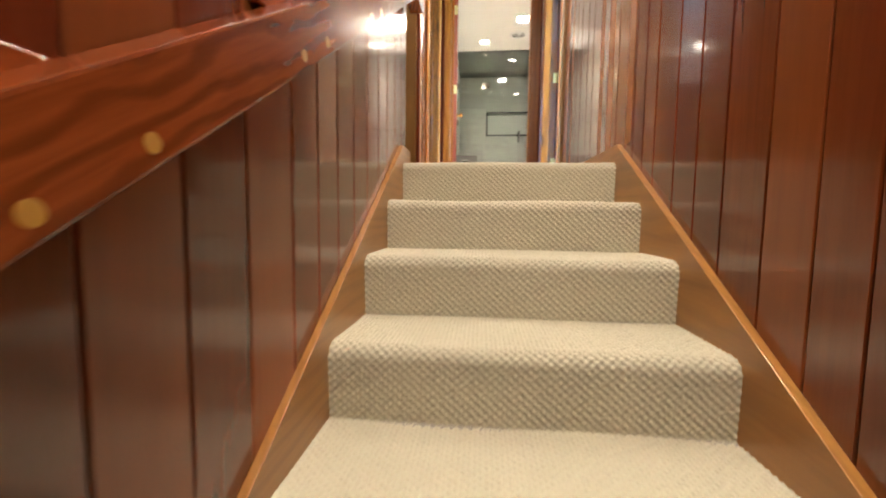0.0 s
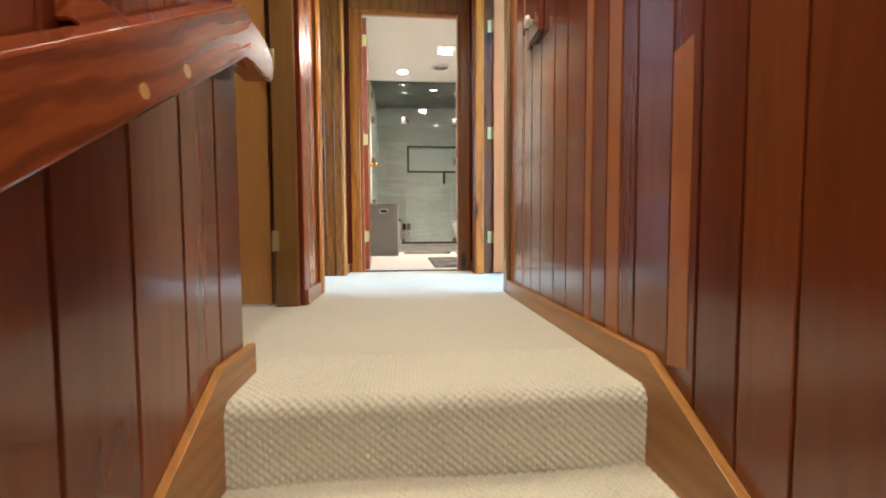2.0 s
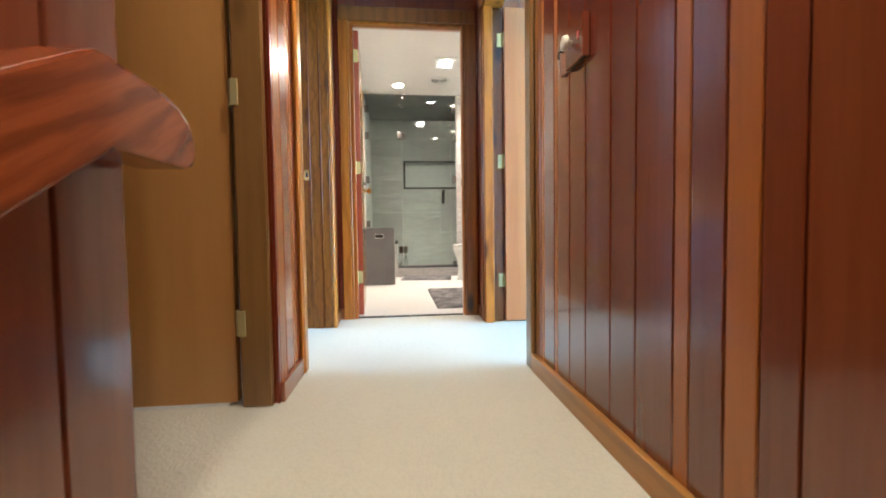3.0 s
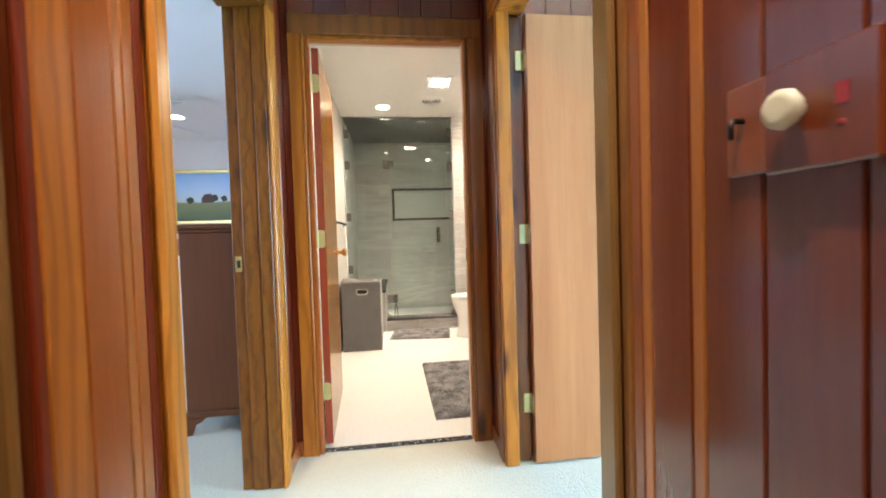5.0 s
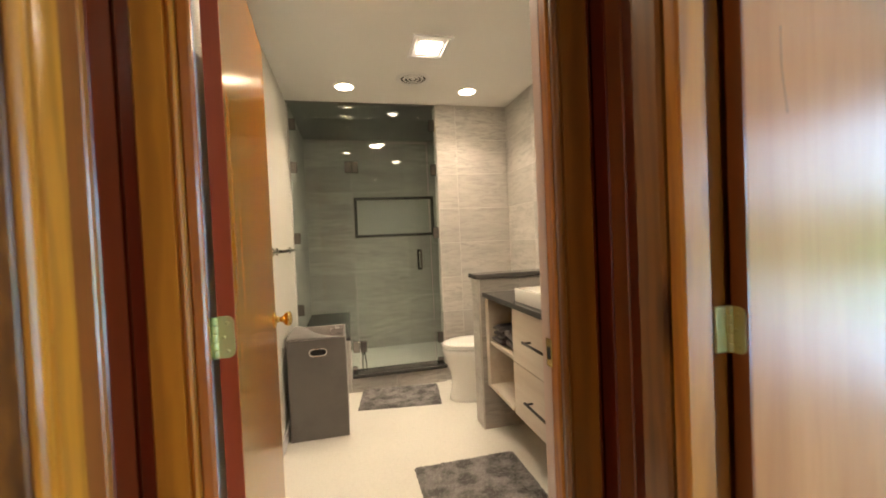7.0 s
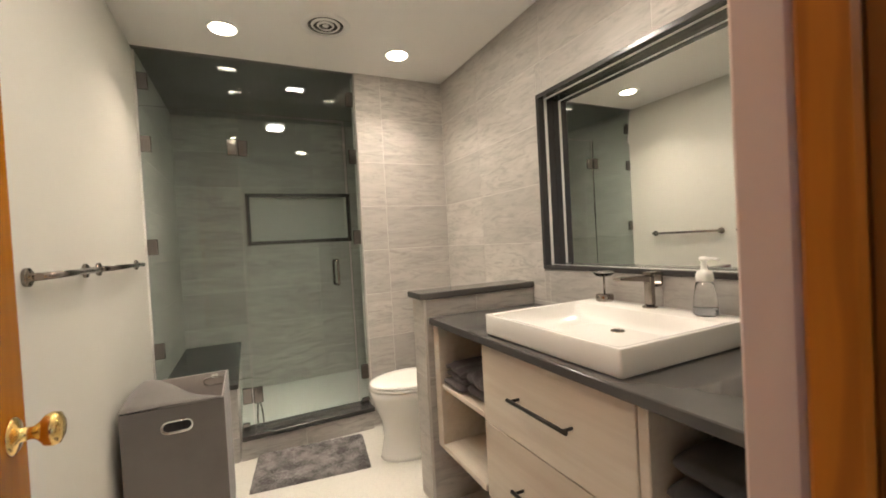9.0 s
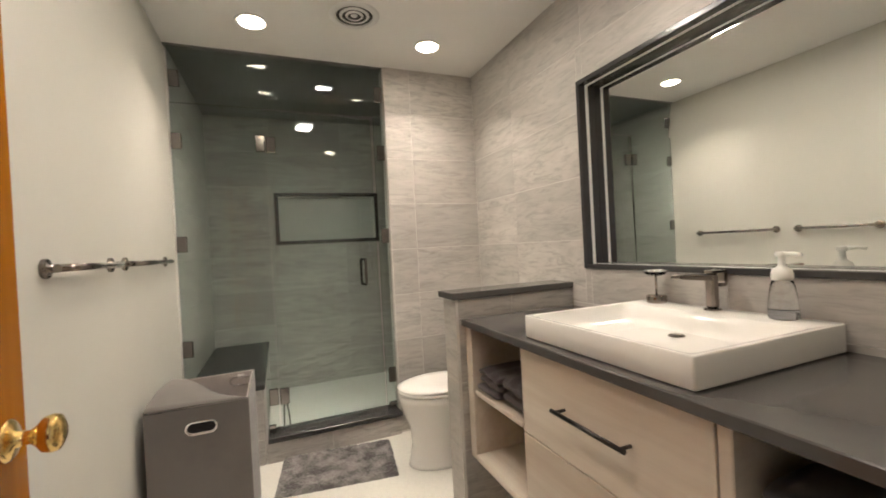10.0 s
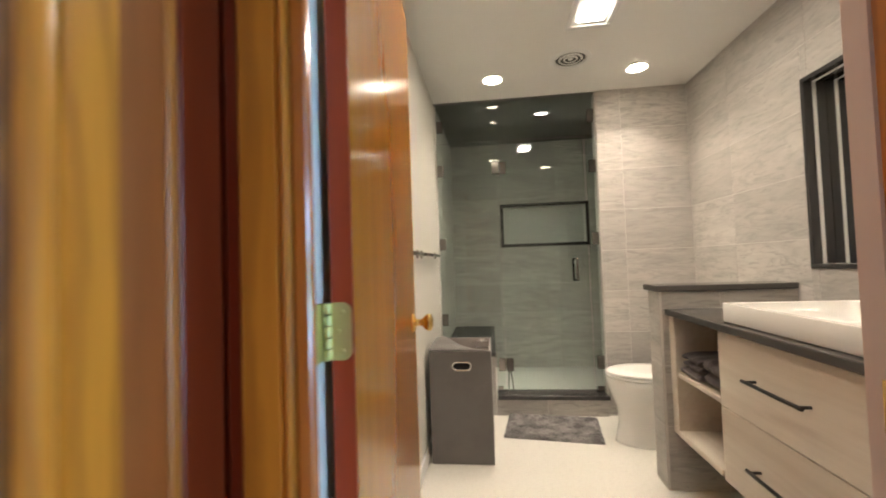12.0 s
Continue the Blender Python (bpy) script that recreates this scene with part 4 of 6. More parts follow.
square = thing("square_light", (0.665, 6.075, CEIL), "square white ceiling fan light, lit", "ceiling light")
solid("frame", [(0.545, 0.785, 5.925, 5.955, CEIL - 0.012, CEIL - 0.001), (0.545, 0.785, 6.195, 6.225, CEIL - 0.012, CEIL - 0.001), (0.545, 0.575, 5.956, 6.194, CEIL - 0.012, CEIL - 0.001), (0.755, 0.785, 5.956, 6.194, CEIL - 0.012, CEIL - 0.001)], WHITE_GLOSS, square)
solid("grille", [(0.576, 0.754, 5.956, 6.194, CEIL - 0.006, CEIL - 0.001)], WHITE, square)
solid("diffuser", [(0.60, 0.73, 6.00, 6.15, CEIL - 0.014, CEIL - 0.0065)], COOL_GLOW, square, "glowing square diffuser", 0.003)
d = bpy.data.lights.new("square_lamp", "AREA")
d.shape, d.size, d.size_y, d.energy, d.color = "RECTANGLE", 0.13, 0.15, 22 * K, (1.0, 0.86, 0.70)
new("square_lamp", d).matrix_world = look((0.665, 6.075, CEIL - 0.025), (0.665, 6.0751, 0))

vent = thing("ceiling_vent", (0.645, 6.575, CEIL), "round white ceiling air vent with rings", "air vent")
for k, (r0, r1, drop) in enumerate(((0.128, 0.094, 0.009), (0.076, 0.062, 0.009), (0.046, 0.034, 0.009), (0.018, 0.004, 0.009))):
    bm = bmesh.new()
    turned(bm, [(r0, CEIL - 0.0015), (r0 - 0.003, CEIL - 0.004), (r1 + 0.004, CEIL - drop), (r1, CEIL - drop + 0.001), (r1 + 0.001, CEIL - 0.002)], 0.645, 6.575, 36, None, False)
    part("vent_ring", bm, WHITE_GLOSS, vent)
bm = bmesh.new()
turned(bm, [(0.092, CEIL - 0.0012), (0.08, CEIL - 0.0016), (0.005, CEIL - 0.0018)], 0.645, 6.575, 36)
part("vent_throat", bm, BLACK, vent, "dark throat behind the rings")

# ---- vanity ----
counter = tagged(solid("counter", [(0.955, 1.5725, 4.588, 6.129, 0.868, 0.898)], COUNTER_SHEEN, None, "", 0.003), "charcoal quartz counter top on the vanity", "counter top")
cap = tagged(solid("partition_cap", [(0.912, 1.5725, 6.118, 6.285, 0.9855, 1.015)], COUNTER_SHEEN, None, "", 0.003), "charcoal quartz cap on the tiled partition", "wall cap")

shelf_unit = thing("open_shelf_unit", (1.2, 5.9, 0.29), "pale oak open shelf unit under the counter", "shelf unit")
solid("side_panel", [(0.972, 1.55, 6.075, 6.128, 0.29, 0.8675)], OAKFRONT, shelf_unit)
solid("side_panel", [(0.990, 1.55, 5.688, 5.704, 0.29, 0.8675)], OAKFRONT, shelf_unit)
solid("bottom_panel", [(0.972, 1.55, 5.705, 6.074, 0.29, 0.316)], OAKFRONT, shelf_unit)
solid("shelf", [(0.980, 1.55, 5.705, 6.074, 0.574, 0.596)], OAKFRONT, shelf_unit)
solid("back_panel", [(1.551, 1.565, 5.688, 6.128, 0.29, 0.8675)], OAKFRONT, shelf_unit)

drawers = thing("drawer_unit", (1.2, 5.35, 0.285), "pale oak two-drawer vanity unit with black bar handles", "vanity unit")
solid("carcass", [(0.992, 1.565, 5.016, 5.686, 0.29, 0.866)], OAKFRONT, drawers)
for z0, z1, hz in ((0.577, 0.862, 0.727), (0.287, 0.573, 0.425)):
    d = solid("drawer", [(0.972, 0.991, 5.016, 5.686, z0, z1)], OAKFRONT, drawers, "", 0.0015)
    bm = bmesh.new()
    tube(bm, [(0.936, 5.478, hz), (0.936, 5.205, hz)], 0.0065, 12)
    tube(bm, [(0.936, 5.462, hz), (0.9715, 5.462, hz)], 0.005, 10)
    tube(bm, [(0.936, 5.221, hz), (0.9715, 5.221, hz)], 0.005, 10)
    part("bar_handle", bm, BLACK_METAL, d, "black metal bar handle")

bay = thing("open_bay", (1.2, 4.8, 0.29), "pale oak open bay under the counter", "shelf unit")
solid("side_panel", [(0.975, 1.55, 4.985, 5.014, 0.29, 0.8675)], OAKFRONT, bay)
solid("side_panel", [(0.975, 1.55, 4.607, 4.625, 0.29, 0.8675)], OAKFRONT, bay)
solid("bottom_panel", [(0.975, 1.55, 4.626, 4.984, 0.29, 0.316)], OAKFRONT, bay)
solid("shelf", [(0.985, 1.55, 4.626, 4.984, 0.555, 0.575)], OAKFRONT, bay)
solid("back_panel", [(1.551, 1.565, 4.607, 5.014, 0.29, 0.8675)], OAKFRONT, bay)


def folded_towel(at, sx, sy, h, folds, material, label, seed, group=""):
    """A stack of soft folds, each a rounded slab with an uneven edge."""
    rnd = random.Random(seed)
    t = thing("folded_towel", at, label, "towel", group)
    for k in range(folds):
        bm = bmesh.new()
        z0, z1 = at[2] + h * k / folds, at[2] + h * (k + 1) / folds
        ox, oy = rnd.uniform(-0.008, 0.008), rnd.uniform(-0.012, 0.012)
        prof = []
        for i in range(16):
            a = 2 * math.pi * i / 16
            ca, sa = math.cos(a), math.sin(a)
            prof.append((math.copysign(abs(ca) ** 0.35, ca) * sx / 2 + at[0] + ox, math.copysign(abs(sa) ** 0.9, sa) * (z1 - z0) / 2 + (z0 + z1) / 2))
        n = 18
        rings = []
        for j in range(n + 1):
            f = j / n
            y = at[1] + oy + (f - 0.5) * sy
            s = max(0.25, min(1.0, 4.5 * min(f, 1 - f) + 0.5))
            wob = 0.006 * math.sin(7 * f + seed + k) + 0.004 * math.sin(17 * f + 2 * seed)
            zc = (z0 + z1) / 2
            rings.append([bm.verts.new((at[0] + (px - at[0]) * (0.9 + 0.1 * s), y, max(at[2], zc + (pz - zc) * s + wob * (1 if k else 0)))) for px, pz in prof])
        for a, b in zip(rings, rings[1:]):
            for i in range(16):
                bm.faces.new((a[i], a[(i + 1) % 16], b[(i + 1) % 16], b[i])).smooth = True
        bm.faces.new(rings[0])
        bm.faces.new(rings[-1])
        bmesh.ops.recalc_face_normals(bm, faces=bm.faces)
        part("fold", bm, material, t)
    return t


folded_towel((1.13, 5.972, 0.597), 0.28, 0.185, 0.105, 3, TOWEL, "folded plum-grey towel on the open shelf", 1, "towels on the shelf")
folded_towel((1.105, 5.790, 0.597), 0.22, 0.155, 0.120, 2, TOWEL, "rolled plum-grey towel on the open shelf", 2, "towels on the shelf")
folded_towel((1.19, 4.805, 0.576), 0.38, 0.33, 0.21, 3, BLACKTOWEL, "folded black towels in the open bay", 3)

# basin
sink = thing("vessel_sink", (1.27, 5.37, 0.898), "white rectangular porcelain sink on the counter", "sink")
bm = bmesh.new()
sx0, sx1, sy0, sy1, sz = 0.990, 1.555, 5.064, 5.677, 0.974


def ring_rect(x0, x1, y0, y1, z, r=0.007, n=4):
    out = []
    for cx, cy, a0 in ((x1 - r, y1 - r, 0), (x0 + r, y1 - r, 90), (x0 + r, y0 + r, 180), (x1 - r, y0 + r, 270)):
        for k in range(n + 1):
            a = radians(a0 + 90 * k / n)
            out.append(bm.verts.new((cx + r * math.cos(a), cy + r * math.sin(a), z)))
    return out


loops = [ring_rect(sx0 + 0.008, sx1 - 0.005, sy0 + 0.008, sy1 - 0.008, 0.8985), ring_rect(sx0 + 0.001, sx1, sy0 + 0.001, sy1 - 0.001, 0.9015), ring_rect(sx0, sx1, sy0, sy1, 0.904), ring_rect(sx0, sx1, sy0, sy1, sz - 0.003), ring_rect(sx0 + 0.001, sx1 - 0.001, sy0 + 0.001, sy1 - 0.001, sz - 0.0008), ring_rect(sx0 + 0.003, sx1 - 0.003, sy0 + 0.003, sy1 - 0.003, sz),
         ring_rect(sx0 + 0.014, sx1 - 0.125, sy0 + 0.016, sy1 - 0.016, sz, 0.02), ring_rect(sx0 + 0.016, sx1 - 0.127, sy0 + 0.018, sy1 - 0.018, sz - 0.003, 0.02), ring_rect(sx0 + 0.026, sx1 - 0.134, sy0 + 0.030, sy1 - 0.030, sz - 0.044, 0.04), ring_rect(sx0 + 0.12, sx1 - 0.17, sy0 + 0.16, sy1 - 0.16, sz - 0.060, 0.06)]
for a, b in zip(loops, loops[1:]):
    for k in range(len(a)):
        bm.faces.new((a[k], a[(k + 1) % len(a)], b[(k + 1) % len(a)], b[k])).smooth = True
bm.faces.new(loops[-1])
bm.faces.new(loops[0])
bmesh.ops.recalc_face_normals(bm, faces=bm.faces)
part("basin", bm, PORCELAIN, sink)
bm = bmesh.new()
turned(bm, [(0.024, sz - 0.0598), (0.024, sz - 0.057), (0.020, sz - 0.0535), (0.006, sz - 0.052)], 1.33, 5.37, 24)
part("drain", bm, NICKEL, sink, "dark metal drain plug")

faucet = thing("faucet", (1.505, 5.375, 0.974), "dark nickel single-lever faucet on the sink", "faucet")
bm = bmesh.new()
turned(bm, [(0.026, 0.9745), (0.026, 0.978), (0.022, 0.981)], 1.505, 5.375, 28)
part("base", bm, NICKEL, faucet)
solid("body", [(1.489, 1.521, 5.360, 5.390, 0.9812, 1.092)], NICKEL, faucet, "", 0.006)
bm = bmesh.new()
prism(bm, [(1.4885, 1.070), (1.4885, 1.091), (1.345, 1.097), (1.340, 1.092), (1.342, 1.086)], 5.359, 5.391, 1, 0.003)
part("spout", bm, NICKEL, faucet)
bm = bmesh.new()
prism(bm, [(1.490, 1.0925), (1.490, 1.103), (1.552, 1.103), (1.562, 1.098), (1.562, 1.055), (1.552, 1.048), (1.530, 1.048), (1.530, 1.056), (1.550, 1.058), (1.553, 1.064), (1.553, 1.090), (1.548, 1.0925)], 5.360, 5.390, 1, 0.002)
part("lever", bm, NICKEL, faucet)

dish = thing("soap_dish", (1.515, 5.592, 0.974), "glass soap dish on a nickel stand", "soap dish")
bm = bmesh.new()
turned(bm, [(0.034, 0.9745), (0.035, 0.977), (0.035, 0.999), (0.032, 1.002), (0.006, 1.003)], 1.515, 5.592, 28)
part("base", bm, NICKEL, dish)
bm = bmesh.new()
tube(bm, [(1.515, 5.592, 1.0025), (1.515, 5.592, 1.074)], 0.004)
part("stem", bm, NICKEL, dish)
bm = bmesh.new()
turned(bm, [(0.006, 1.074), (0.026, 1.076), (0.038, 1.084), (0.041, 1.092), (0.038, 1.092), (0.025, 1.081), (0.004, 1.079)], 1.515, 5.592, 28)
part("bowl", bm, SOAP_GLASS, dish, "clear glass bowl")
bm = bmesh.new()
tube(bm, [(1.515 + 0.041 * math.cos(2 * math.pi * k / 32), 5.592 + 0.041 * math.sin(2 * math.pi * k / 32), 1.0925) for k in range(33)], 0.0022, 8)
part("rim", bm, CHROME, dish, "bright rim of the bowl")

SX, SY = 1.508, 5.178
soap = thing("soap_dispenser", (SX, SY, 0.974), "clear pump bottle of foam soap with a white top", "soap dispenser")
bm = bmesh.new()
turned(bm, [(0.031, 0.9745), (0.036, 0.979), (0.035, 1.010), (0.031, 1.045), (0.027, 1.072), (0.0225, 1.082)], SX, SY, 28)
part("bottle", bm, SOAP_GLASS, soap)
bm = bmesh.new()
turned(bm, [(0.0225, 1.0825), (0.025, 1.086), (0.025, 1.100), (0.022, 1.112), (0.013, 1.118), (0.009, 1.121), (0.0075, 1.146), (0.013, 1.148), (0.014, 1.157), (0.010, 1.161)], SX, SY, 28)
part("pump", bm, PLASTIC_W, soap, "white plastic pump head")
bm = bmesh.new()
tube(bm, [(SX, SY, 1.155), (SX - 0.006, SY - 0.034, 1.156), (SX - 0.010, SY - 0.052, 1.153)], 0.005)
part("nozzle", bm, PLASTIC_W, soap, "white plastic nozzle")
bm = bmesh.new()
turned(bm, [(0.027, 0.978), (0.030, 0.981), (0.0285, 1.000), (0.003, 1.001)], SX, SY, 24)
part("soap", bm, glass_material("pale_blue_soap", (0.90, 0.93, 0.97)), soap, "pale blue liquid soap")

holder = thing("toothbrush_holder", (1.515, 4.885, 0.898), "grey square toothbrush holder on the counter", "toothbrush holder")
solid("body", [(1.478, 1.552, 4.825, 4.945, 0.907, 1.030)], paint("grey_ceramic", (0.25, 0.24, 0.23), 0.35, 0.02, 0.0), holder, "", 0.004)
solid("foot", [(1.481, 1.549, 4.828, 4.942, 0.8985, 0.9065)], CHROME, holder, "chrome foot")
for y in (4.855, 4.915):
    bm = bmesh.new()
    turned(bm, [(0.019, 1.0302), (0.019, 1.0306), (0.003, 1.0307)], 1.515, y, 20)
    part("opening", bm, BLACK, holder)

# recessed mirror with a charcoal surround
mirror = thing("wall_mirror", (1.60, 5.4, MZ0), "large recessed mirror with a charcoal stone surround", "mirror")
w = 0.021
for b in ((1.566, 1.605, MY0, MY1, MZ0, MZ0 + w), (1.566, 1.605, MY0, MY1, MZ1 - w, MZ1), (1.566, 1.605, MY1 - w, MY1, MZ0 + w, MZ1 - w), (1.566, 1.605, MY0, MY0 + w, MZ0 + w, MZ1 - w)):
    solid("surround", [b], SLATE, mirror, "charcoal stone bar", 0.002)
for x0, x1, mat, inset, lab in ((1.6055, 1.622, WHITE_GLOSS, 0.0205, "pale inner strip"), (1.6225, 1.660, SLATE, 0.0215, "charcoal inner strip")):
    a0, a1, b0, b1 = MY0 + 0.0005, MY1 - 0.0005, MZ0 + 0.0005, MZ1 - 0.0005
    for b in ((x0, x1, a0, a1, b0, b0 + inset), (x0, x1, a0, a1, b1 - inset, b1), (x0, x1, a1 - inset, a1, b0 + inset, b1 - inset), (x0, x1, a0, a0 + inset, b0 + inset, b1 - inset)):
        solid("inner_strip", [b], mat, mirror, lab, 0.001)
solid("silvered_glass", [(1.6605, 1.667, MY0 + 0.002, MY1 - 0.002, MZ0 + 0.002, MZ1 - 0.002)], MIRROR, mirror, "clear silvered mirror glass", 0)
solid("backing", [(1.6675, 1.7095, MY0 + 0.002, MY1 - 0.002, MZ0 + 0.002, MZ1 - 0.002)], BLACK, mirror, "", 0)

# ---- toilet ----
toilet = thing("toilet", (1.2, 6.68, 0), "white porcelain toilet with a closed lid", "toilet")


def oval(cx, cy, z, front, back, half, n=40):
    """An egg-shaped ring, blunt towards the wall."""
    pts = []
    for k in range(n):
        a = 2 * math.pi * k / n
        c, s = math.cos(a), math.sin(a)
        pts.append((cx + (back if c > 0 else front) * c, cy + half * s, z))
    return pts


def loft(name, rings, material, parent, label=""):
    bm = bmesh.new()
    vs = [[bm.verts.new(p) for p in r] for r in rings]
    n = len(vs[0])
    for a, b in zip(vs, vs[1:]):
        for k in range(n):
            bm.faces.new((a[k], a[(k + 1) % n], b[(k + 1) % n], b[k])).smooth = True
    bm.faces.new(vs[0])
    bm.faces.new(vs[-1])
    bmesh.ops.recalc_face_normals(bm, faces=bm.faces)
    return part(name, bm, material, parent, label)


TX, TY = 1.06, 6.69
loft("bowl", [oval(TX, TY, 0.0005, 0.215, 0.30, 0.125), oval(TX, TY, 0.02, 0.21, 0.30, 0.12), oval(TX, TY, 0.12, 0.19, 0.29, 0.105), oval(TX, TY, 0.22, 0.20, 0.28, 0.115), oval(TX, TY, 0.31, 0.235, 0.28, 0.155), oval(TX, TY, 0.37, 0.255, 0.28, 0.178), oval(TX, TY, 0.40, 0.26, 0.28, 0.182), oval(TX, TY, 0.41, 0.252, 0.275, 0.175)], PORCELAIN, toilet)
loft("seat", [oval(TX, TY, 0.4105, 0.238, 0.225, 0.160), oval(TX, TY, 0.4145, 0.239, 0.226, 0.161), oval(TX, TY, 0.4155, 0.262, 0.245, 0.184), oval(TX, TY, 0.427, 0.262, 0.245, 0.184), oval(TX, TY, 0.430, 0.256, 0.24, 0.179)], PORCELAIN, toilet)
loft("lid", [oval(TX, TY, 0.4305, 0.238, 0.225, 0.160), oval(TX, TY, 0.4345, 0.239, 0.226, 0.161), oval(TX, TY, 0.4355, 0.261, 0.245, 0.183), oval(TX, TY, 0.442, 0.260, 0.245, 0.182), oval(TX, TY, 0.449, 0.235, 0.23, 0.16), oval(TX, TY, 0.453, 0.15, 0.16, 0.10)], PORCELAIN, toilet)
solid("tank", [(1.34, 1.565, 6.50, 6.88, 0.41, 0.74)], PORCELAIN, toilet, "", 0.02)
solid("tank_lid", [(1.33, 1.568, 6.49, 6.89, 0.741, 0.77)], PORCELAIN, toilet, "", 0.01)

# ---- shower ----
shower_bench = thing("shower_bench", (-0.1, 7.7, 0), "tiled shower bench with a charcoal slab", "bench")
solid("core", [(-0.302, 0.092, 7.102, 8.361, 0.001, 0.445)], GROUT, shower_bench)
for a, b in ((0.002, 0.15), (0.153, 0.443)):
    solid("wall_tile", [(-0.300, 0.094, 7.092, 7.1015, a, b)], TILE, shower_bench, "", 0.001)
    solid("wall_tile", [(0.0925, 0.101, 7.103, 7.72, a, b)], TILE, shower_bench, "", 0.001)
    solid("wall_tile", [(0.0925, 0.101, 7.723, 8.36, a, b)], TILE, shower_bench, "", 0.001)
solid("slab", [(-0.302, 0.110, 7.078, 8.361, 0.4455, 0.475)], SLATE, shower_bench, "charcoal stone slab")

curb = thing("shower_curb", (0.5, 7.15, 0), "tiled shower curb with a charcoal sill", "curb")
solid("core", [(0.103, 0.919, 7.102, 7.24, 0.001, 0.122)], GROUT, curb)
for x0, x1 in ((0.104, 0.478), (0.481, 0.918)):
    solid("wall_tile", [(x0, x1, 7.092, 7.1015, 0.002, 0.120)], TILE, curb, "", 0.001)
solid("sill", [(0.112, 0.926, 7.078, 7.25, 0.1225, 0.152)], SLATE, curb, "charcoal stone sill")
structure(solid("floor_shower", [(0.103, 1.572, 7.242, 8.361, 0.001, 0.04)], PORCELAIN, c=0), "white shower floor", "floor")

niche = thing("shower_niche", (0.67, 8.36, NZ0), "recessed shower niche with a charcoal frame", "niche")
w = 0.034
for b in ((NX0 - w, NX1 + w, 8.352, 8.3615, NZ1, NZ1 + w), (NX0 - w, NX1 + w, 8.352, 8.3615, NZ0 - w, NZ0), (NX0 - w, NX0, 8.352, 8.3615, NZ0, NZ1), (NX1, NX1 + w, 8.352, 8.3615, NZ0, NZ1)):
    solid("frame_bar", [b], SLATE, niche, "charcoal stone frame", 0.002)
solid("back_tile", [(NX0 + 0.001, NX1 - 0.001, 8.450, 8.4595, NZ0 + 0.001, NZ1 - 0.001)], tile_material("pale_niche_tile", (0.62, 0.61, 0.58), (0.55, 0.54, 0.51)), niche, "pale grey tile")

shower = thing("shower_screen", (0.3, 7.165, 0.152), "frameless clear glass shower screen with dark metal fittings", "shower screen")
GY0, GY1 = 7.160, 7.170


def pane(name, rects, label="", m=None):
    ob = solid(name, [(x0, x1, GY0, GY1, z0, z1) for x0, x1, z0, z1 in rects], GLASS, shower, label, 0, *(() if m is None else (m,)))
    ob.visible_shadow = False
    return ob


DOOR_SWING = Matrix.Translation((0.186, 7.165, 1.13)) @ Matrix.Rotation(radians(4.2), 4, "Z") @ Matrix.Rotation(radians(-1.2), 4, "X") @ Matrix.Translation((-0.186, -7.165, -1.13))
TRANSOM_TILT = Matrix.Translation((0, 7.165, 2.27)) @ Matrix.Rotation(radians(6.9), 4, "X") @ Matrix.Translation((0, -7.165, -2.27))
pane("fixed_pane", [(-0.302, 0.182, 0.4765, 2.110)], "fixed glass panel")
pane("lower_pane", [(0.113, 0.182, 0.1535, 0.4755)], "fixed glass panel")
pane("glass_door", [(0.186, 0.845, 0.165, 2.110)], "glass shower door standing ajar", DOOR_SWING)
pane("transom_pane", [(-0.300, 0.917, 2.118, CEIL - 0.010)], "tilted glass transom over the door", TRANSOM_TILT)
pane("side_pane", [(0.849, 0.919, 0.1535, 2.110)], "narrow fixed glass strip")


def clip(x0, x1, z0, z1, y0=7.1535, y1=7.1765, name="clamp", m=None):
    """Two polished plates that grip the glass from both sides."""
    solid(name, [(x0, x1, y0, 7.1596, z0, z1), (x0, x1, 7.1704, y1, z0, z1)], CLAMP, shower, "dark polished metal clamp", 0.0035, m)


for zc in (1.895, 1.31, 0.715):
    clip(-0.302, -0.252, zc - 0.045, zc + 0.045)
clip(-0.300, -0.250, 2.205, 2.295, m=TRANSOM_TILT)
for zc in (1.87, 1.315, 0.38):
    clip(0.868, 0.918, zc - 0.048, zc + 0.048)
clip(0.866, 0.916, 2.212, 2.308, m=TRANSOM_TILT)
for zc in (1.897, 0.366):
    clip(0.128, 0.181, zc - 0.048, zc + 0.048, 7.151, 7.179, "hinge")
    clip(0.187, 0.240, zc - 0.048, zc + 0.048, 7.151, 7.179, "hinge", DOOR_SWING)
clip(0.118, 0.158, 0.154, 0.20)
clip(0.862, 0.912, 0.154, 0.20)
for s_out in (-1, 1):
    bm = bmesh.new()
    tube(bm, [(0.745, 7.165 + s_out * d, z) for d, z in ((0.007, 1.00), (0.050, 1.00), (0.057, 1.003), (0.059, 1.010), (0.059, 1.155), (0.057, 1.162), (0.050, 1.165), (0.007, 1.165))], 0.009)
    part("door_handle", bm, CLAMP, shower, "dark metal loop handle", DOOR_SWING)

# two thin tubes behind the glass, at the foot of the bench
tube_pair = thing("shower_tube_pair", (0.23, 7.3, 0.04), "two thin metal tubes behind the shower glass", "hose")
bm = bmesh.new()
tube(bm, [(0.20, 7.30, 0.041), (0.205, 7.30, 0.20), (0.21, 7.30, 0.285)], 0.005)
tube(bm, [(0.245, 7.30, 0.041), (0.235, 7.30, 0.20), (0.22, 7.30, 0.285)], 0.005)
part("hose", bm, NICKEL, tube_pair)

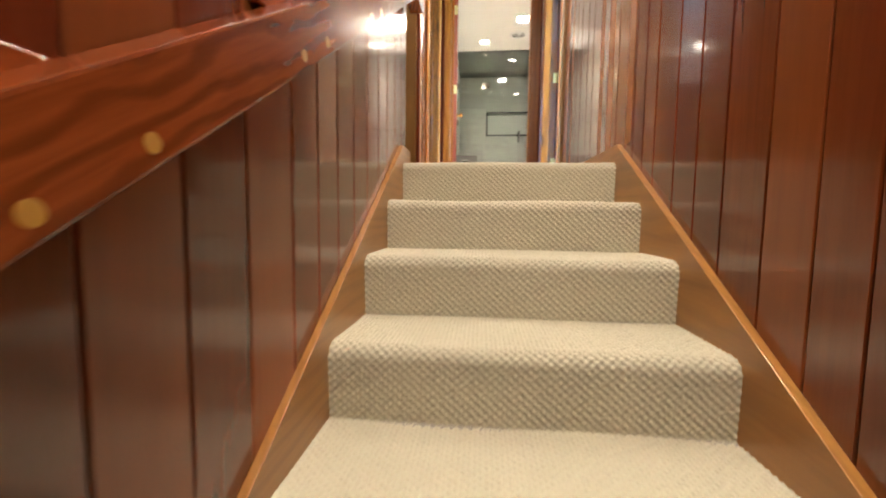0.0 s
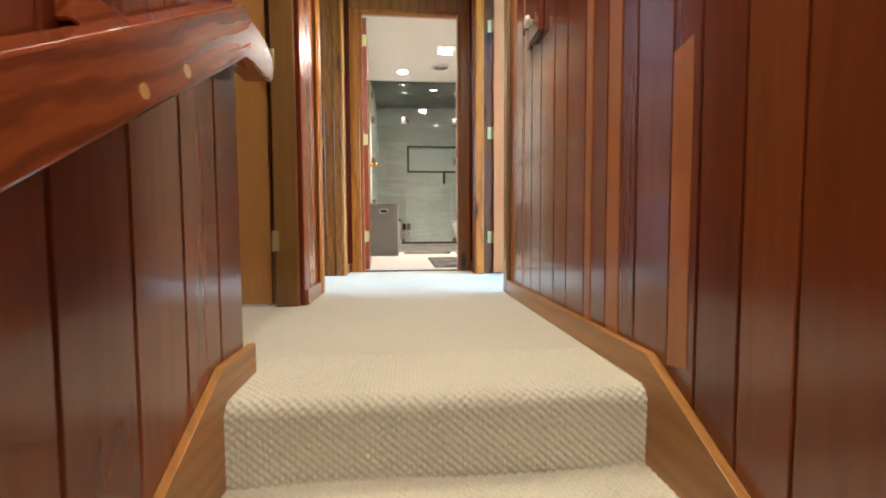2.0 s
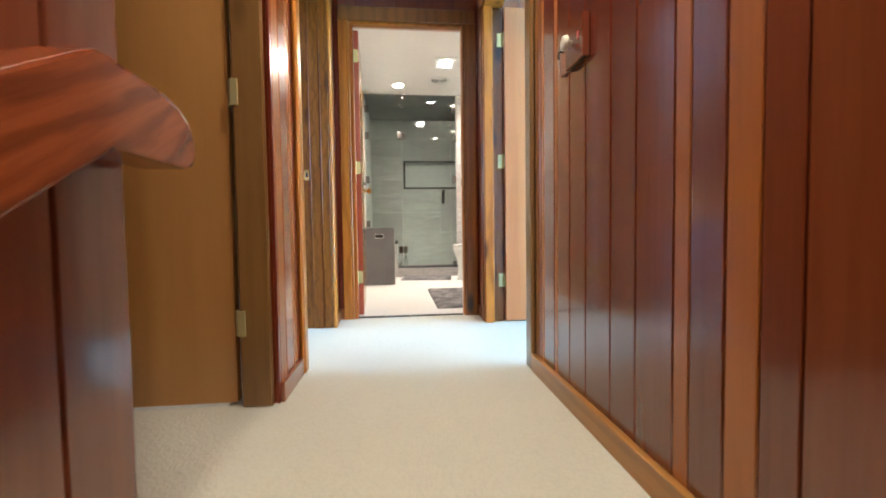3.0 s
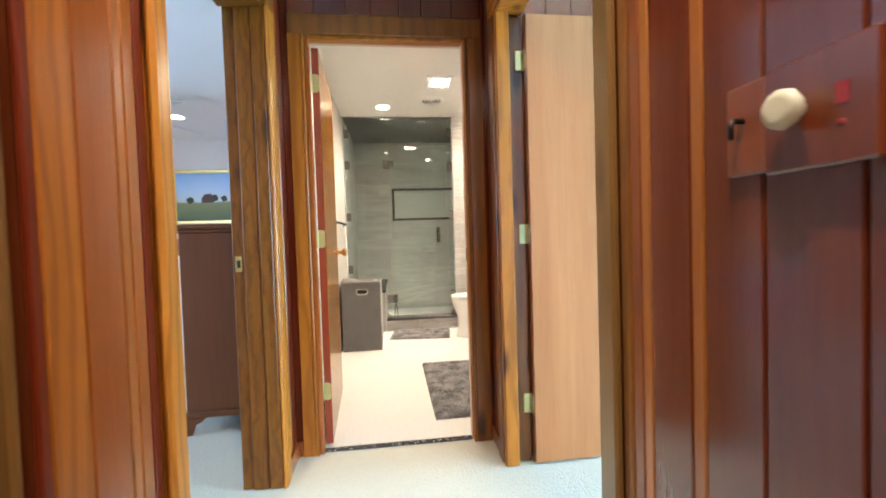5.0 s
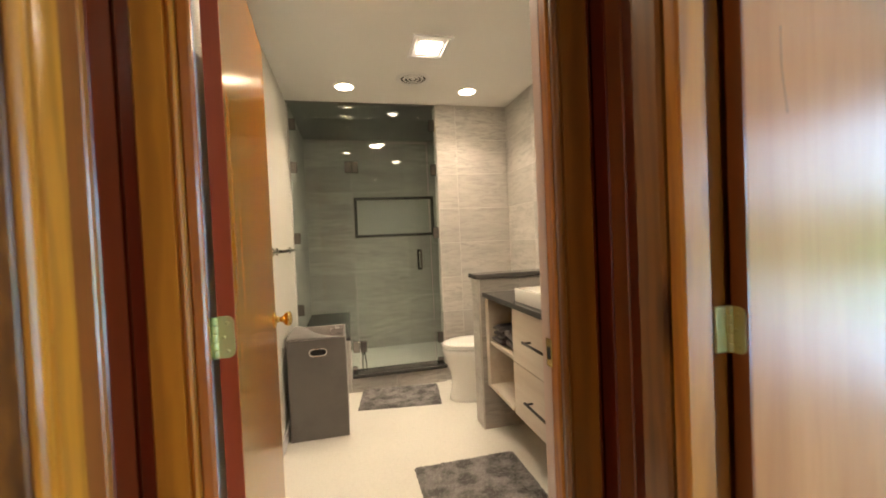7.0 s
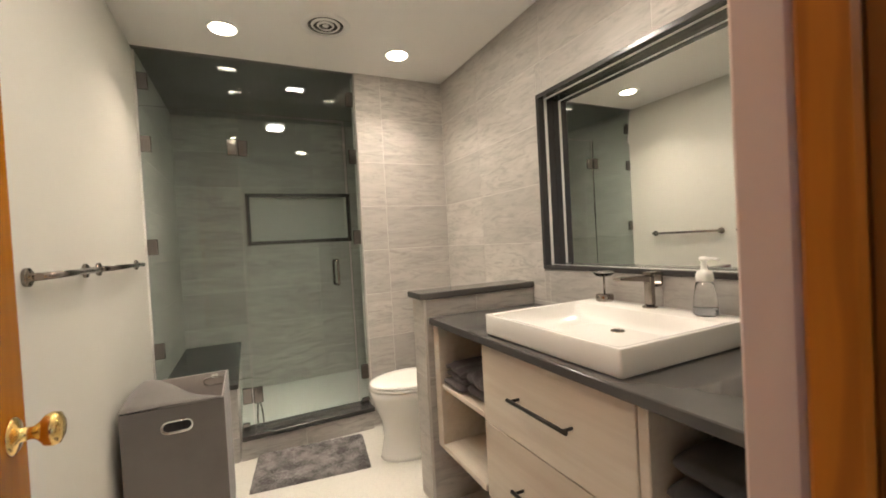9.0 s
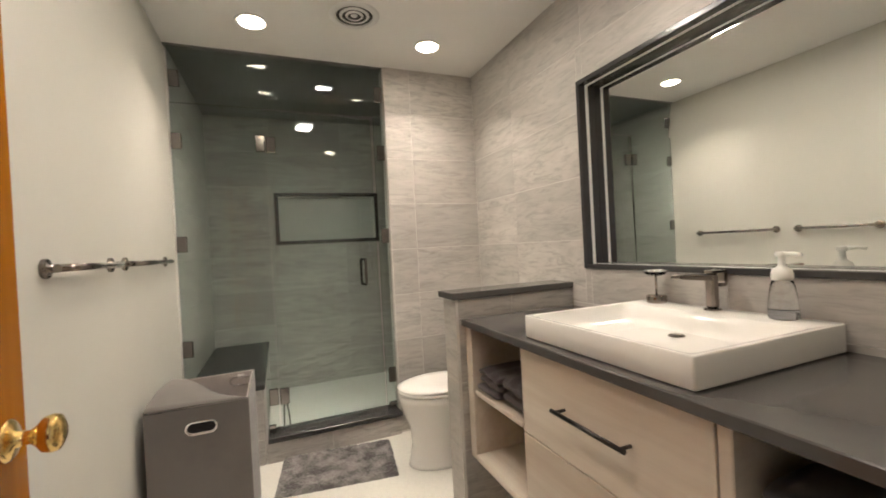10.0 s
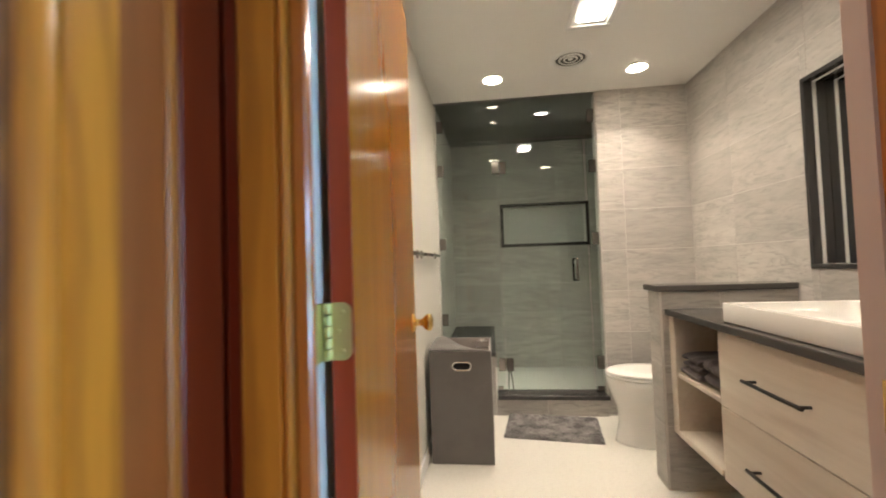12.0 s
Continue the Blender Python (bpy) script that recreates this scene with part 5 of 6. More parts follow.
# ---- towel bars ----
for y0, y1 in ((5.78, 6.20), (6.34, 6.92)):
    t = thing("towel_bar", (-0.28, (y0 + y1) / 2, 1.22), "dark nickel towel bar on the cream wall", "towel bar", "towel bars")
    bm = bmesh.new()
    tube(bm, [(-0.283, y0 - 0.012, 1.22), (-0.283, y1 + 0.012, 1.22)], 0.0105)
    part("bar", bm, NICKEL, t)
    for y in (y0, y1):
        bm = bmesh.new()
        turned(bm, [(0.025, 0.0005), (0.025, 0.009), (0.023, 0.011), (0.011, 0.0115), (0.011, 0.030)], 0, 0, 20, Matrix.Translation((-0.315, y, 1.22)) @ Matrix.Rotation(radians(90), 4, "Y"))
        part("bracket", bm, NICKEL, t)

# ---- hamper ----
hamper = thing("laundry_hamper", (-0.10, 6.6, 0), "grey cloth laundry hamper with a half-open lid", "hamper")
hx0, hx1, hy0, hy1, hz = -0.283, 0.078, 6.338, 6.80, 0.645
GX, GZ = -0.094, 0.561


def grommet_outline(s=1.0, n=10):
    pts = []
    for cx, a0 in ((0.030, -90), (-0.030, 90)):
        for k in range(n + 1):
            a = radians(a0 + 180 * k / n)
            pts.append((GX + cx + s * 0.021 * math.cos(a), GZ + s * 0.021 * math.sin(a)))
    return pts


bm = bmesh.new()
hole = [bm.verts.new((x, hy0, z)) for x, z in grommet_outline(1.1)]
corner = [bm.verts.new(p) for p in ((hx1, hy0, 0.001), (hx1, hy0, hz), (hx0, hy0, hz), (hx0, hy0, 0.001))]
n = len(hole)
q = n // 2
mid_t, mid_b = bm.verts.new((GX, hy0, hz)), bm.verts.new((GX, hy0, 0.001))
right, left = hole[:q], hole[q:]
bm.faces.new([mid_b, corner[0], corner[1], mid_t] + list(reversed(right)))
bm.faces.new([mid_t, corner[2], corner[3], mid_b] + list(reversed(left)))
bm.faces.new([mid_b, right[0], left[-1]])
bm.faces.new([mid_t, left[0], right[-1]])
bmesh.ops.recalc_face_normals(bm, faces=bm.faces)
ret = bmesh.ops.extrude_face_region(bm, geom=list(bm.faces))
bmesh.ops.translate(bm, vec=(0, 0.006, 0), verts=[v for v in ret["geom"] if isinstance(v, bmesh.types.BMVert)])
bmesh.ops.recalc_face_normals(bm, faces=bm.faces)
part("front_panel", bm, FELT, hamper)
solid("side_panel", [(hx1 - 0.006, hx1, hy0 + 0.0065, hy1, 0.001, hz)], FELT, hamper)
solid("side_panel", [(hx0, hx0 + 0.006, hy0 + 0.0065, hy1, 0.001, hz + 0.004)], FELT, hamper)
solid("back_panel", [(hx0 + 0.0065, hx1 - 0.0065, hy1 - 0.006, hy1, 0.001, hz)], FELT, hamper)
solid("base_panel", [(hx0 + 0.0065, hx1 - 0.0065, hy0 + 0.0065, hy1 - 0.0065, 0.001, 0.01)], FELT, hamper)
bm = bmesh.new()
for b in ((hx1 - 0.012, hx1 - 0.0065, hy0 + 0.008, hy1 - 0.008, 0.012, hz - 0.004), (hx0 + 0.0065, hx0 + 0.012, hy0 + 0.008, hy1 - 0.008, 0.012, hz - 0.004), (hx0 + 0.0125, hx1 - 0.0125, hy1 - 0.013, hy1 - 0.0075, 0.012, hz - 0.002), (hx0 + 0.0125, hx1 - 0.0125, hy0 + 0.0075, hy0 + 0.011, 0.012, 0.52)):
    box(bm, *b, 0.001)
part("liner", bm, LINER, hamper, "paler cloth liner")
# black sheet added so the hole shows the hamper's shaded inside
solid("inner_flap", [(GX - 0.075, GX + 0.075, hy0 + 0.0125, hy0 + 0.0145, GZ - 0.038, GZ + 0.06)], BLACKTOWEL, hamper, "black sheet standing in for the shade inside the grommet", 0.0005)
bm = bmesh.new()
outer, inner = grommet_outline(1.28), grommet_outline(0.86)
vo = [bm.verts.new((x, hy0 - 0.0006, z)) for x, z in outer]
vm = [bm.verts.new((x, hy0 - 0.003, z)) for x, z in grommet_outline(1.1)]
vi = [bm.verts.new((x, hy0 + 0.004, z)) for x, z in inner]
for a, b in ((vo, vm), (vm, vi)):
    for k in range(len(a)):
        bm.faces.new((a[k], a[(k + 1) % len(a)], b[(k + 1) % len(a)], b[k])).smooth = True
bmesh.ops.recalc_face_normals(bm, faces=bm.faces)
part("grommet", bm, CHROME, hamper, "oval chrome grommet")
bm = bmesh.new()
ring = [Vector((GX + 0.11 + sx * 0.03 + 0.021 * math.cos(a), hy1 - 0.0145, 0.60 + 0.021 * math.sin(a))) for sx, a0 in ((1, -90), (-1, 90)) for a in [radians(a0 + 18 * k) for k in range(11)]]
tube(bm, ring + ring[:1], 0.0035, 8)
part("grommet", bm, CHROME, hamper, "oval chrome grommet")
# lid: a stiff flap lying over the wall side, its free corner sunk into the opening
bm = bmesh.new()
rows = []
for i in range(13):
    f = i / 12
    y = hy0 - 0.001 + f * (hy1 - hy0 - 0.001)
    reach = hx1 - 0.002 - 0.23 * f ** 0.8
    row = []
    for j in range(9):
        g = j / 8
        x = hx0 + 0.001 + g * (reach - hx0)
        z = hz + 0.0005 + 0.005 * min(1, f * 6) + 0.02 * (1 - g) * math.sin(math.pi * min(1, f * 0.9 + 0.1)) - 0.055 * g ** 2 * math.sin(math.pi * 0.5 * f) * (1 if f > 0 else 0)
        row.append(bm.verts.new((x, y, z)))
    rows.append(row)
for a, b in zip(rows, rows[1:]):
    for j in range(8):
        bm.faces.new((a[j], a[j + 1], b[j + 1], b[j])).smooth = True
ret = bmesh.ops.extrude_face_region(bm, geom=list(bm.faces))
bmesh.ops.translate(bm, vec=(0, 0, 0.005), verts=[v for v in ret["geom"] if isinstance(v, bmesh.types.BMVert)])
bmesh.ops.recalc_face_normals(bm, faces=bm.faces)
part("lid", bm, FELT, hamper, "grey cloth lid flap")
solid("care_tag", [(0.0, 0.03, hy1 - 0.0142, hy1 - 0.0134, hz - 0.03, hz - 0.012)], PLASTIC_W, hamper, "small white tag", 0)


# ---- bath mats ----
def shag_mat(name, cx, cy, sx, sy, turn_deg, label, seed):
    """A pile rug with an uneven tufted top and soft edges."""
    nx, ny = int(sx / 0.008), int(sy / 0.008)
    rng = np.random.RandomState(seed)
    bump = rng.rand(ny + 1, nx + 1) * 0.009
    bm = bmesh.new()
    grid = []
    for j in range(ny + 1):
        row = []
        for i in range(nx + 1):
            u, v = i / nx, j / ny
            edge = min(u * sx, (1 - u) * sx, v * sy, (1 - v) * sy)
            z = 0.001 + (0.014 + bump[j, i] + 0.004 * noise.noise((u * sx * 9, v * sy * 9, seed))) * min(1.0, (edge / 0.02) ** 0.5 if edge > 0 else 0)
            jit = 0.003
            row.append(bm.verts.new(((u - 0.5) * sx + rng.uniform(-jit, jit), (v - 0.5) * sy + rng.uniform(-jit, jit), z)))
        grid.append(row)
    for a, b in zip(grid, grid[1:]):
        for i in range(nx):
            bm.faces.new((a[i], a[i + 1], b[i + 1], b[i]))
    ob = part(name, bm, SHAG, None, "", Matrix.Translation((cx, cy, 0)) @ Matrix.Rotation(radians(turn_deg), 4, "Z"))
    return tagged(ob, label, "bath mat", "bath mats")


shag_mat("bath_mat", 0.480, 6.876, 0.632, 0.425, -7.5, "small grey shag bath mat by the shower", 7)
shag_mat("bath_mat", 0.715, 5.29, 0.58, 1.05, 0.5, "long grey shag bath mat by the vanity", 8)


# ---- bedroom ----
dresser = thing("tall_dresser", (-0.72, 5.3, 0), "tall dark mahogany chest of drawers with bracket feet", "dresser")
solid("carcass", [(-0.945, -0.475, 4.835, 5.78, 0.13, 1.120)], MAHOGANY, dresser, "", 0.004)
solid("top", [(-0.975, -0.470, 4.812, 5.80, 1.1405, 1.165)], MAHOGANY, dresser, "", 0.008)
solid("cornice", [(-0.962, -0.472, 4.823, 5.79, 1.1205, 1.140)], MAHOGANY, dresser, "", 0.006)
solid("plinth", [(-0.962, -0.472, 4.820, 5.79, 0.095, 0.1295)], MAHOGANY, dresser, "", 0.006)
for y0, y1 in ((4.820, 4.832), (5.778, 5.79)):
    for x0, x1, s in ((-0.962, -0.84, 1), (-0.592, -0.472, -1)):
        bm = bmesh.new()
        a, b = (x0, x1) if s > 0 else (x1, x0)
        prism(bm, [(a, 0.0005), (a, 0.094), (b, 0.094), (b - s * 0.03, 0.07), (b - s * 0.055, 0.06), (b - s * 0.065, 0.03), (b - s * 0.075, 0.0005)], y0, y1, 1)
        part("bracket_foot", bm, MAHOGANY, dresser)
for k in range(5):
    z0 = 0.15 + 0.193 * k
    d = solid("drawer", [(-0.957, -0.946, 4.87, 5.745, z0, z0 + 0.18)], MAHOGANY, dresser, "", 0.004)
    for y in (5.05, 5.56):
        bm = bmesh.new()
        turned(bm, [(0.012, 0), (0.008, 0.01), (0.015, 0.02), (0.010, 0.028)], 0, 0, 14, Matrix.Translation((-0.957, y, z0 + 0.09)) @ Matrix.Rotation(radians(-90), 4, "Y"))
        part("knob", bm, BRASS, d)

bed = thing("bed", (-2.1, 7.0, 0), "made bed with turned posts, white linen and striped blanket", "bed")
bx0, bx1, by0, by1 = -2.84, -1.30, 6.00, 8.02
solid("bed_skirt", [(bx0 + 0.02, bx1 - 0.02, by0 + 0.03, by1, 0.004, 0.22)], cloth("pinkish_bed_skirt", (0.52, 0.44, 0.42), (0.48, 0.40, 0.39), 200, 0.95, 0.2), bed, "pale pinkish bed skirt", 0.01)


def draped(name, x0, x1, y0, y1, z_top, z_hem, r, material, parent, label):
    """A cover with rounded shoulders hanging down at the sides and foot."""
    bm = bmesh.new()
    nx, ny = 40, 70
    grid = []
    lx, ly = x1 - x0, y1 - y0
    drop = z_top - z_hem
    for j in range(ny + 1):
        row = []
        v = -drop + (ly + drop) * j / ny
        for i in range(nx + 1):
            u = -drop + (lx + 2 * drop) * i / nx

            def bend(s, length):
                if s < 0:
                    return 0.0, -s
                if s > length:
                    return length, s - length
                return s, 0.0
            bx, dx = bend(u, lx)
            byy, dy = bend(v, ly + 9)
            d = max(dx, dy)
            soft = r * (1 - math.exp(-d / r))
            out = 0.02 * math.sin(14 * (bx + byy)) * min(1, d / 0.3)
            px = x0 + bx + (-1 if u < 0 else 1 if u > lx else 0) * (0.02 * min(1, dx / 0.05) + 0.3 * abs(out))
            py = y0 + byy - (0.02 * min(1, dy / 0.05) + 0.3 * abs(out) if v < 0 else 0)
            edge = min(max(0, bx), max(0, lx - bx), byy if v > 0 else 0)
            crown = -0.05 * math.exp(-edge / 0.09)
            row.append(bm.verts.new((px, py, z_top + crown - d + 0.006 * noise.noise((px * 5, py * 5, 1)))))
        grid.append(row)
    for a, b in zip(grid, grid[1:]):
        for i in range(nx):
            bm.faces.new((a[i], a[i + 1], b[i + 1], b[i])).smooth = True
    bmesh.ops.recalc_face_normals(bm, faces=bm.faces)
    return part(name, bm, material, parent, label)


solid("mattress", [(bx0 + 0.03, bx1 - 0.03, by0 + 0.05, by1, 0.221, 0.655)], BEDLINEN, bed, "mattress under white linen", 0.06)
draped("blanket", bx0, bx1, by0, by1 - 0.06, 0.735, 0.12, 0.05, STRIPES, bed, "cream blanket with red stripes")
for px in (-2.44, -1.70):
    bm = bmesh.new()
    box(bm, px - 0.33, px + 0.33, 7.55, 7.95, 0.705, 0.855, 0.06)
    bmesh.ops.subdivide_edges(bm, edges=bm.edges, cuts=2, use_grid_fill=True, smooth=0.6)
    for f in bm.faces:
        f.smooth = True
    part("pillow", bm, BEDLINEN, bed, "plump white pillow")
post = [(0.033, 0.0005), (0.033, 0.35), (0.026, 0.37), (0.036, 0.40), (0.028, 0.45), (0.034, 0.6), (0.034, 0.88), (0.024, 0.93), (0.036, 0.97), (0.022, 1.01), (0.030, 1.05), (0.036, 1.10), (0.024, 1.15), (0.020, 1.165), (0.032, 1.185), (0.040, 1.215), (0.036, 1.245), (0.014, 1.262)]
for px in (-2.90, -1.24):
    bm = bmesh.new()
    turned(bm, post, px, 8.06, 18)
    part("bed_post", bm, CHERRY, bed, "turned cherry-wood bed post")
bm = bmesh.new()
prism(bm, [(-2.865, 0.45), (-2.865, 0.84), (-2.74, 0.90), (-2.62, 0.985), (-2.565, 1.03), (-2.565, 1.085), (-1.575, 1.085), (-1.575, 1.03), (-1.52, 0.985), (-1.40, 0.90), (-1.275, 0.84), (-1.275, 0.45)], 8.045, 8.075, 1, 0.004)
part("headboard", bm, CHERRY, bed)
solid("crest_rail", [(-2.655, -1.485, 8.030, 8.090, 1.0855, 1.112), (-2.685, -1.455, 8.020, 8.100, 1.1125, 1.140)], CHERRY, bed, "", 0.005)

night = thing("nightstand", (-3.3, 7.75, 0), "cherry-wood nightstand beside the bed", "nightstand")
solid("top", [(-3.64, -2.98, 7.46, 8.12, 0.645, 0.675)], CHERRY, night, "", 0.008)
solid("body", [(-3.60, -3.02, 7.50, 8.10, 0.12, 0.644)], CHERRY, night, "", 0.004)
for x in (-3.57, -3.05):
    for y in (7.53, 8.07):
        solid("leg", [(x - 0.03, x + 0.03, y - 0.03, y + 0.03, 0.0005, 0.1195)], CHERRY, night)

lamp = thing("table_lamp", (-3.27, 7.75, 0.675), "lit table lamp with a tan cone shade", "table lamp")
bm = bmesh.new()
turned(bm, [(0.085, 0.6755), (0.083, 0.69), (0.03, 0.705), (0.022, 0.73), (0.020, 0.98), (0.028, 1.0), (0.014, 1.03)], -3.27, 7.75, 24)
part("base", bm, MAHOGANY, lamp)
bm = bmesh.new()
turned(bm, [(0.024, 1.0305), (0.026, 1.035), (0.026, 1.09), (0.018, 1.10)], -3.27, 7.75, 18)
part("candle_sleeve", bm, glow("bulb_glow", (1.0, 0.78, 0.45), 6.0), lamp, "glowing bulb")
bm = bmesh.new()
for r0, z0, r1, z1 in ((0.21, 1.12, 0.085, 1.315),):
    a = [bm.verts.new((-3.27 + r0 * math.cos(2 * math.pi * k / 36), 7.75 + r0 * math.sin(2 * math.pi * k / 36), z0)) for k in range(36)]
    b = [bm.verts.new((-3.27 + r1 * math.cos(2 * math.pi * k / 36), 7.75 + r1 * math.sin(2 * math.pi * k / 36), z1)) for k in range(36)]
    for k in range(36):
        bm.faces.new((a[k], a[(k + 1) % 36], b[(k + 1) % 36], b[k])).smooth = True
sh = part("shade", bm, SHADE, lamp, "tan cloth cone shade")
th = sh.modifiers.new("thickness", "SOLIDIFY")
th.thickness = 0.003
bulb = new("bedside_bulb", bpy.data.lights.new("bedside_bulb", "POINT"))
bulb.data.energy, bulb.data.color, bulb.data.shadow_soft_size = 9 * K, (1.0, 0.74, 0.48), 0.03
bulb.location = (-3.27, 7.75, 1.17)

clock = thing("alarm_clock", (-3.02, 7.62, 0.675), "small black alarm clock on the nightstand", "clock")
bm = bmesh.new()
prism(bm, [(7.58, 0.6755), (7.60, 0.745), (7.64, 0.745), (7.66, 0.6755)], -3.10, -2.99, 0, 0.004)
part("case", bm, BLACK, clock)
bm = bmesh.new()
prism(bm, [(7.5835, 0.684), (7.5985, 0.738), (7.5975, 0.738), (7.5825, 0.684)], -3.09, -3.00, 0)
part("dial", bm, paint("dark_display", (0.06, 0.08, 0.10), 0.15, 0.0, 0.0), clock, "dark display")

picture = thing("framed_painting", (-2.25, 8.14, 1.67), "gilt-framed landscape painting of a meadow with a barn", "painting")
px0, px1, pz0, pz1, f = -2.61, -1.62, 1.325, 2.03, 0.045
for b in ((px0, px1, 8.115, 8.148, pz0, pz0 + f), (px0, px1, 8.115, 8.148, pz1 - f, pz1), (px0, px0 + f, 8.115, 8.148, pz0 + f, pz1 - f), (px1 - f, px1, 8.115, 8.148, pz0 + f, pz1 - f)):
    solid("frame_bar", [b], GOLD_LEAF, picture, "gilt wooden frame", 0.008)


def canvas_material():
    g = Graph("landscape_canvas")
    pos = g.place((1, 1, 1), False)
    sep = g.node("ShaderNodeSeparateXYZ", Vector=pos)
    n = g.noise(pos, 9, 4)
    add = g.node("ShaderNodeMath", {"operation": "MULTIPLY_ADD"})
    g.tree.links.new(n, add.inputs[0])
    add.inputs[1].default_value = 0.05
    g.tree.links.new(sep.outputs[2], add.inputs[2])
    h = g.node("ShaderNodeMapRange", Value=add.outputs[0], From_Min=pz0 + 0.02, From_Max=pz1)
    col = g.ramp(h.outputs[0], [(0.0, (0.05, 0.07, 0.02)), (0.22, (0.09, 0.12, 0.035)), (0.40, (0.16, 0.17, 0.06)), (0.44, (0.45, 0.52, 0.52)), (0.65, (0.36, 0.50, 0.68)), (1.0, (0.24, 0.40, 0.66))])
    g.set(Base_Color=col, Roughness=0.5)
    return g.mat


solid("canvas", [(px0 + f, px1 - f, 8.128, 8.146, pz0 + f, pz1 - f)], canvas_material(), picture, "painted meadow and sky", 0)
DAB = paint("dark_green_dab", (0.025, 0.035, 0.015), 0.6)
for x, z, s in ((-2.40, 1.635, 0.055), (-2.10, 1.66, 0.06), (-1.98, 1.65, 0.05), (-1.78, 1.67, 0.07)):
    bm = bmesh.new()
    ring = [bm.verts.new((x + s * (0.8 + 0.3 * noise.noise((k, x, z))) * math.cos(2 * math.pi * k / 14), 8.1272, z + s * (0.8 + 0.3 * noise.noise((k, z, x))) * math.sin(2 * math.pi * k / 14))) for k in range(14)]
    bm.faces.new(ring)
    part("painted_tree", bm, DAB, picture)
bm = bmesh.new()
prism(bm, [(-2.26, 1.60), (-2.26, 1.66), (-2.22, 1.71), (-2.14, 1.72), (-2.11, 1.66), (-2.11, 1.60)], 8.1262, 8.1270, 1)
part("painted_barn", bm, paint("barn_dab", (0.06, 0.03, 0.025), 0.6), picture)

FX, FY = -1.99, 6.17
fan = thing("ceiling_fan", (FX, FY, CEIL), "white four-blade ceiling fan, at rest", "ceiling fan")
bm = bmesh.new()
turned(bm, [(0.080, CEIL - 0.0005), (0.079, CEIL - 0.03), (0.066, CEIL - 0.058), (0.040, CEIL - 0.082), (0.030, CEIL - 0.100)], FX, FY, 28)
part("canopy", bm, PLASTIC_W, fan)
bm = bmesh.new()
turned(bm, [(0.022, CEIL - 0.1005), (0.022, CEIL - 0.148)], FX, FY, 16)
part("downrod", bm, PLASTIC_W, fan)
bm = bmesh.new()
turned(bm, [(0.06, 2.2815), (0.125, 2.279), (0.152, 2.268), (0.160, 2.248), (0.160, 2.208), (0.150, 2.190), (0.118, 2.180), (0.05, 2.178)], FX, FY, 36)
part("motor_housing", bm, PLASTIC_W, fan)
bm = bmesh.new()
turned(bm, [(0.048, 2.1775), (0.056, 2.170), (0.058, 2.100), (0.052, 2.078), (0.030, 2.070), (0.008, 2.068)], FX, FY, 28)
part("switch_housing", bm, PLASTIC_W, fan)
BLADE = paint("white_fan_blade", (0.60, 0.60, 0.58), 0.35, 0.02, 0.0)
for k in range(4):
    mm = Matrix.Translation((FX, FY, 2.158)) @ Matrix.Rotation(radians(90 * k + 59), 4, "Z") @ Matrix.Rotation(radians(13), 4, "X")
    bm = bmesh.new()
    prism(bm, [(0.205, -0.052), (0.24, -0.062), (0.62, -0.080), (0.672, -0.074), (0.692, -0.050), (0.700, 0), (0.692, 0.050), (0.672, 0.074), (0.62, 0.080), (0.24, 0.062), (0.205, 0.052)], -0.003, 0.003, 2, 0.001)
    bl = part("blade", bm, BLADE, fan, "", mm)
    bm = bmesh.new()
    for sy in (-1, 1):
        tube(bm, [(0.09, sy * 0.012, 0.016), (0.13, sy * 0.030, 0.010), (0.17, sy * 0.036, 0.004), (0.215, sy * 0.030, -0.0085), (0.27, sy * 0.012, -0.0085)], 0.005, 8)
    box(bm, 0.20, 0.285, -0.040, 0.040, -0.0085, -0.0034, 0.002)
    part("blade_arm", bm, PLASTIC_W, bl, "", mm)


def window(name, plane, a0, a1, z0, z1, mullions, label):
    """A window in a wall across x: frame bars and panes."""
    w = thing(name, (plane, (a0 + a1) / 2, z0), label, "window", kind="structure")
    t = 0.05
    for b in ((plane - 0.03, plane + 0.03, a0, a1, z0, z0 + t), (plane - 0.03, plane + 0.03, a0, a1, z1 - t, z1), (plane - 0.03, plane + 0.03, a0, a0 + t, z0 + t, z1 - t), (plane - 0.03, plane + 0.03, a1 - t, a1, z0 + t, z1 - t)):
        solid("window_frame", [b], WHITE_GLOSS, w)
    cuts = [a0 + t] + [a0 + (a1 - a0) * (k + 1) / (mullions + 1) for k in range(mullions)] + [a1 - t]
    for c in cuts[1:-1]:
        solid("mullion", [(plane - 0.025, plane + 0.025, c - 0.025, c + 0.025, z0 + t, z1 - t)], WHITE_GLOSS, w)
    for c0, c1 in zip(cuts, cuts[1:]):
        g = solid("pane", [(plane - 0.003, plane + 0.003, c0 + (0.026 if c0 in cuts[1:-1] else 0), c1 - (0.026 if c1 in cuts[1:-1] else 0), z0 + t, z1 - t)], PANE, w, "", 0)
        g.visible_shadow = False
    return w


window("window_bedroom", -3.77, 3.6, 5.0, 0.9, 2.1, 1, "white-framed bedroom window in daylight")
window("window_glass_door", 3.82, 1.4, 4.2, 0.0, 2.05, 1, "white-framed sliding glass door to the garden")
window("window_alcove", 5.02, 6.58, 6.88, 1.34, 1.88, 0, "small bright window of the alcove")

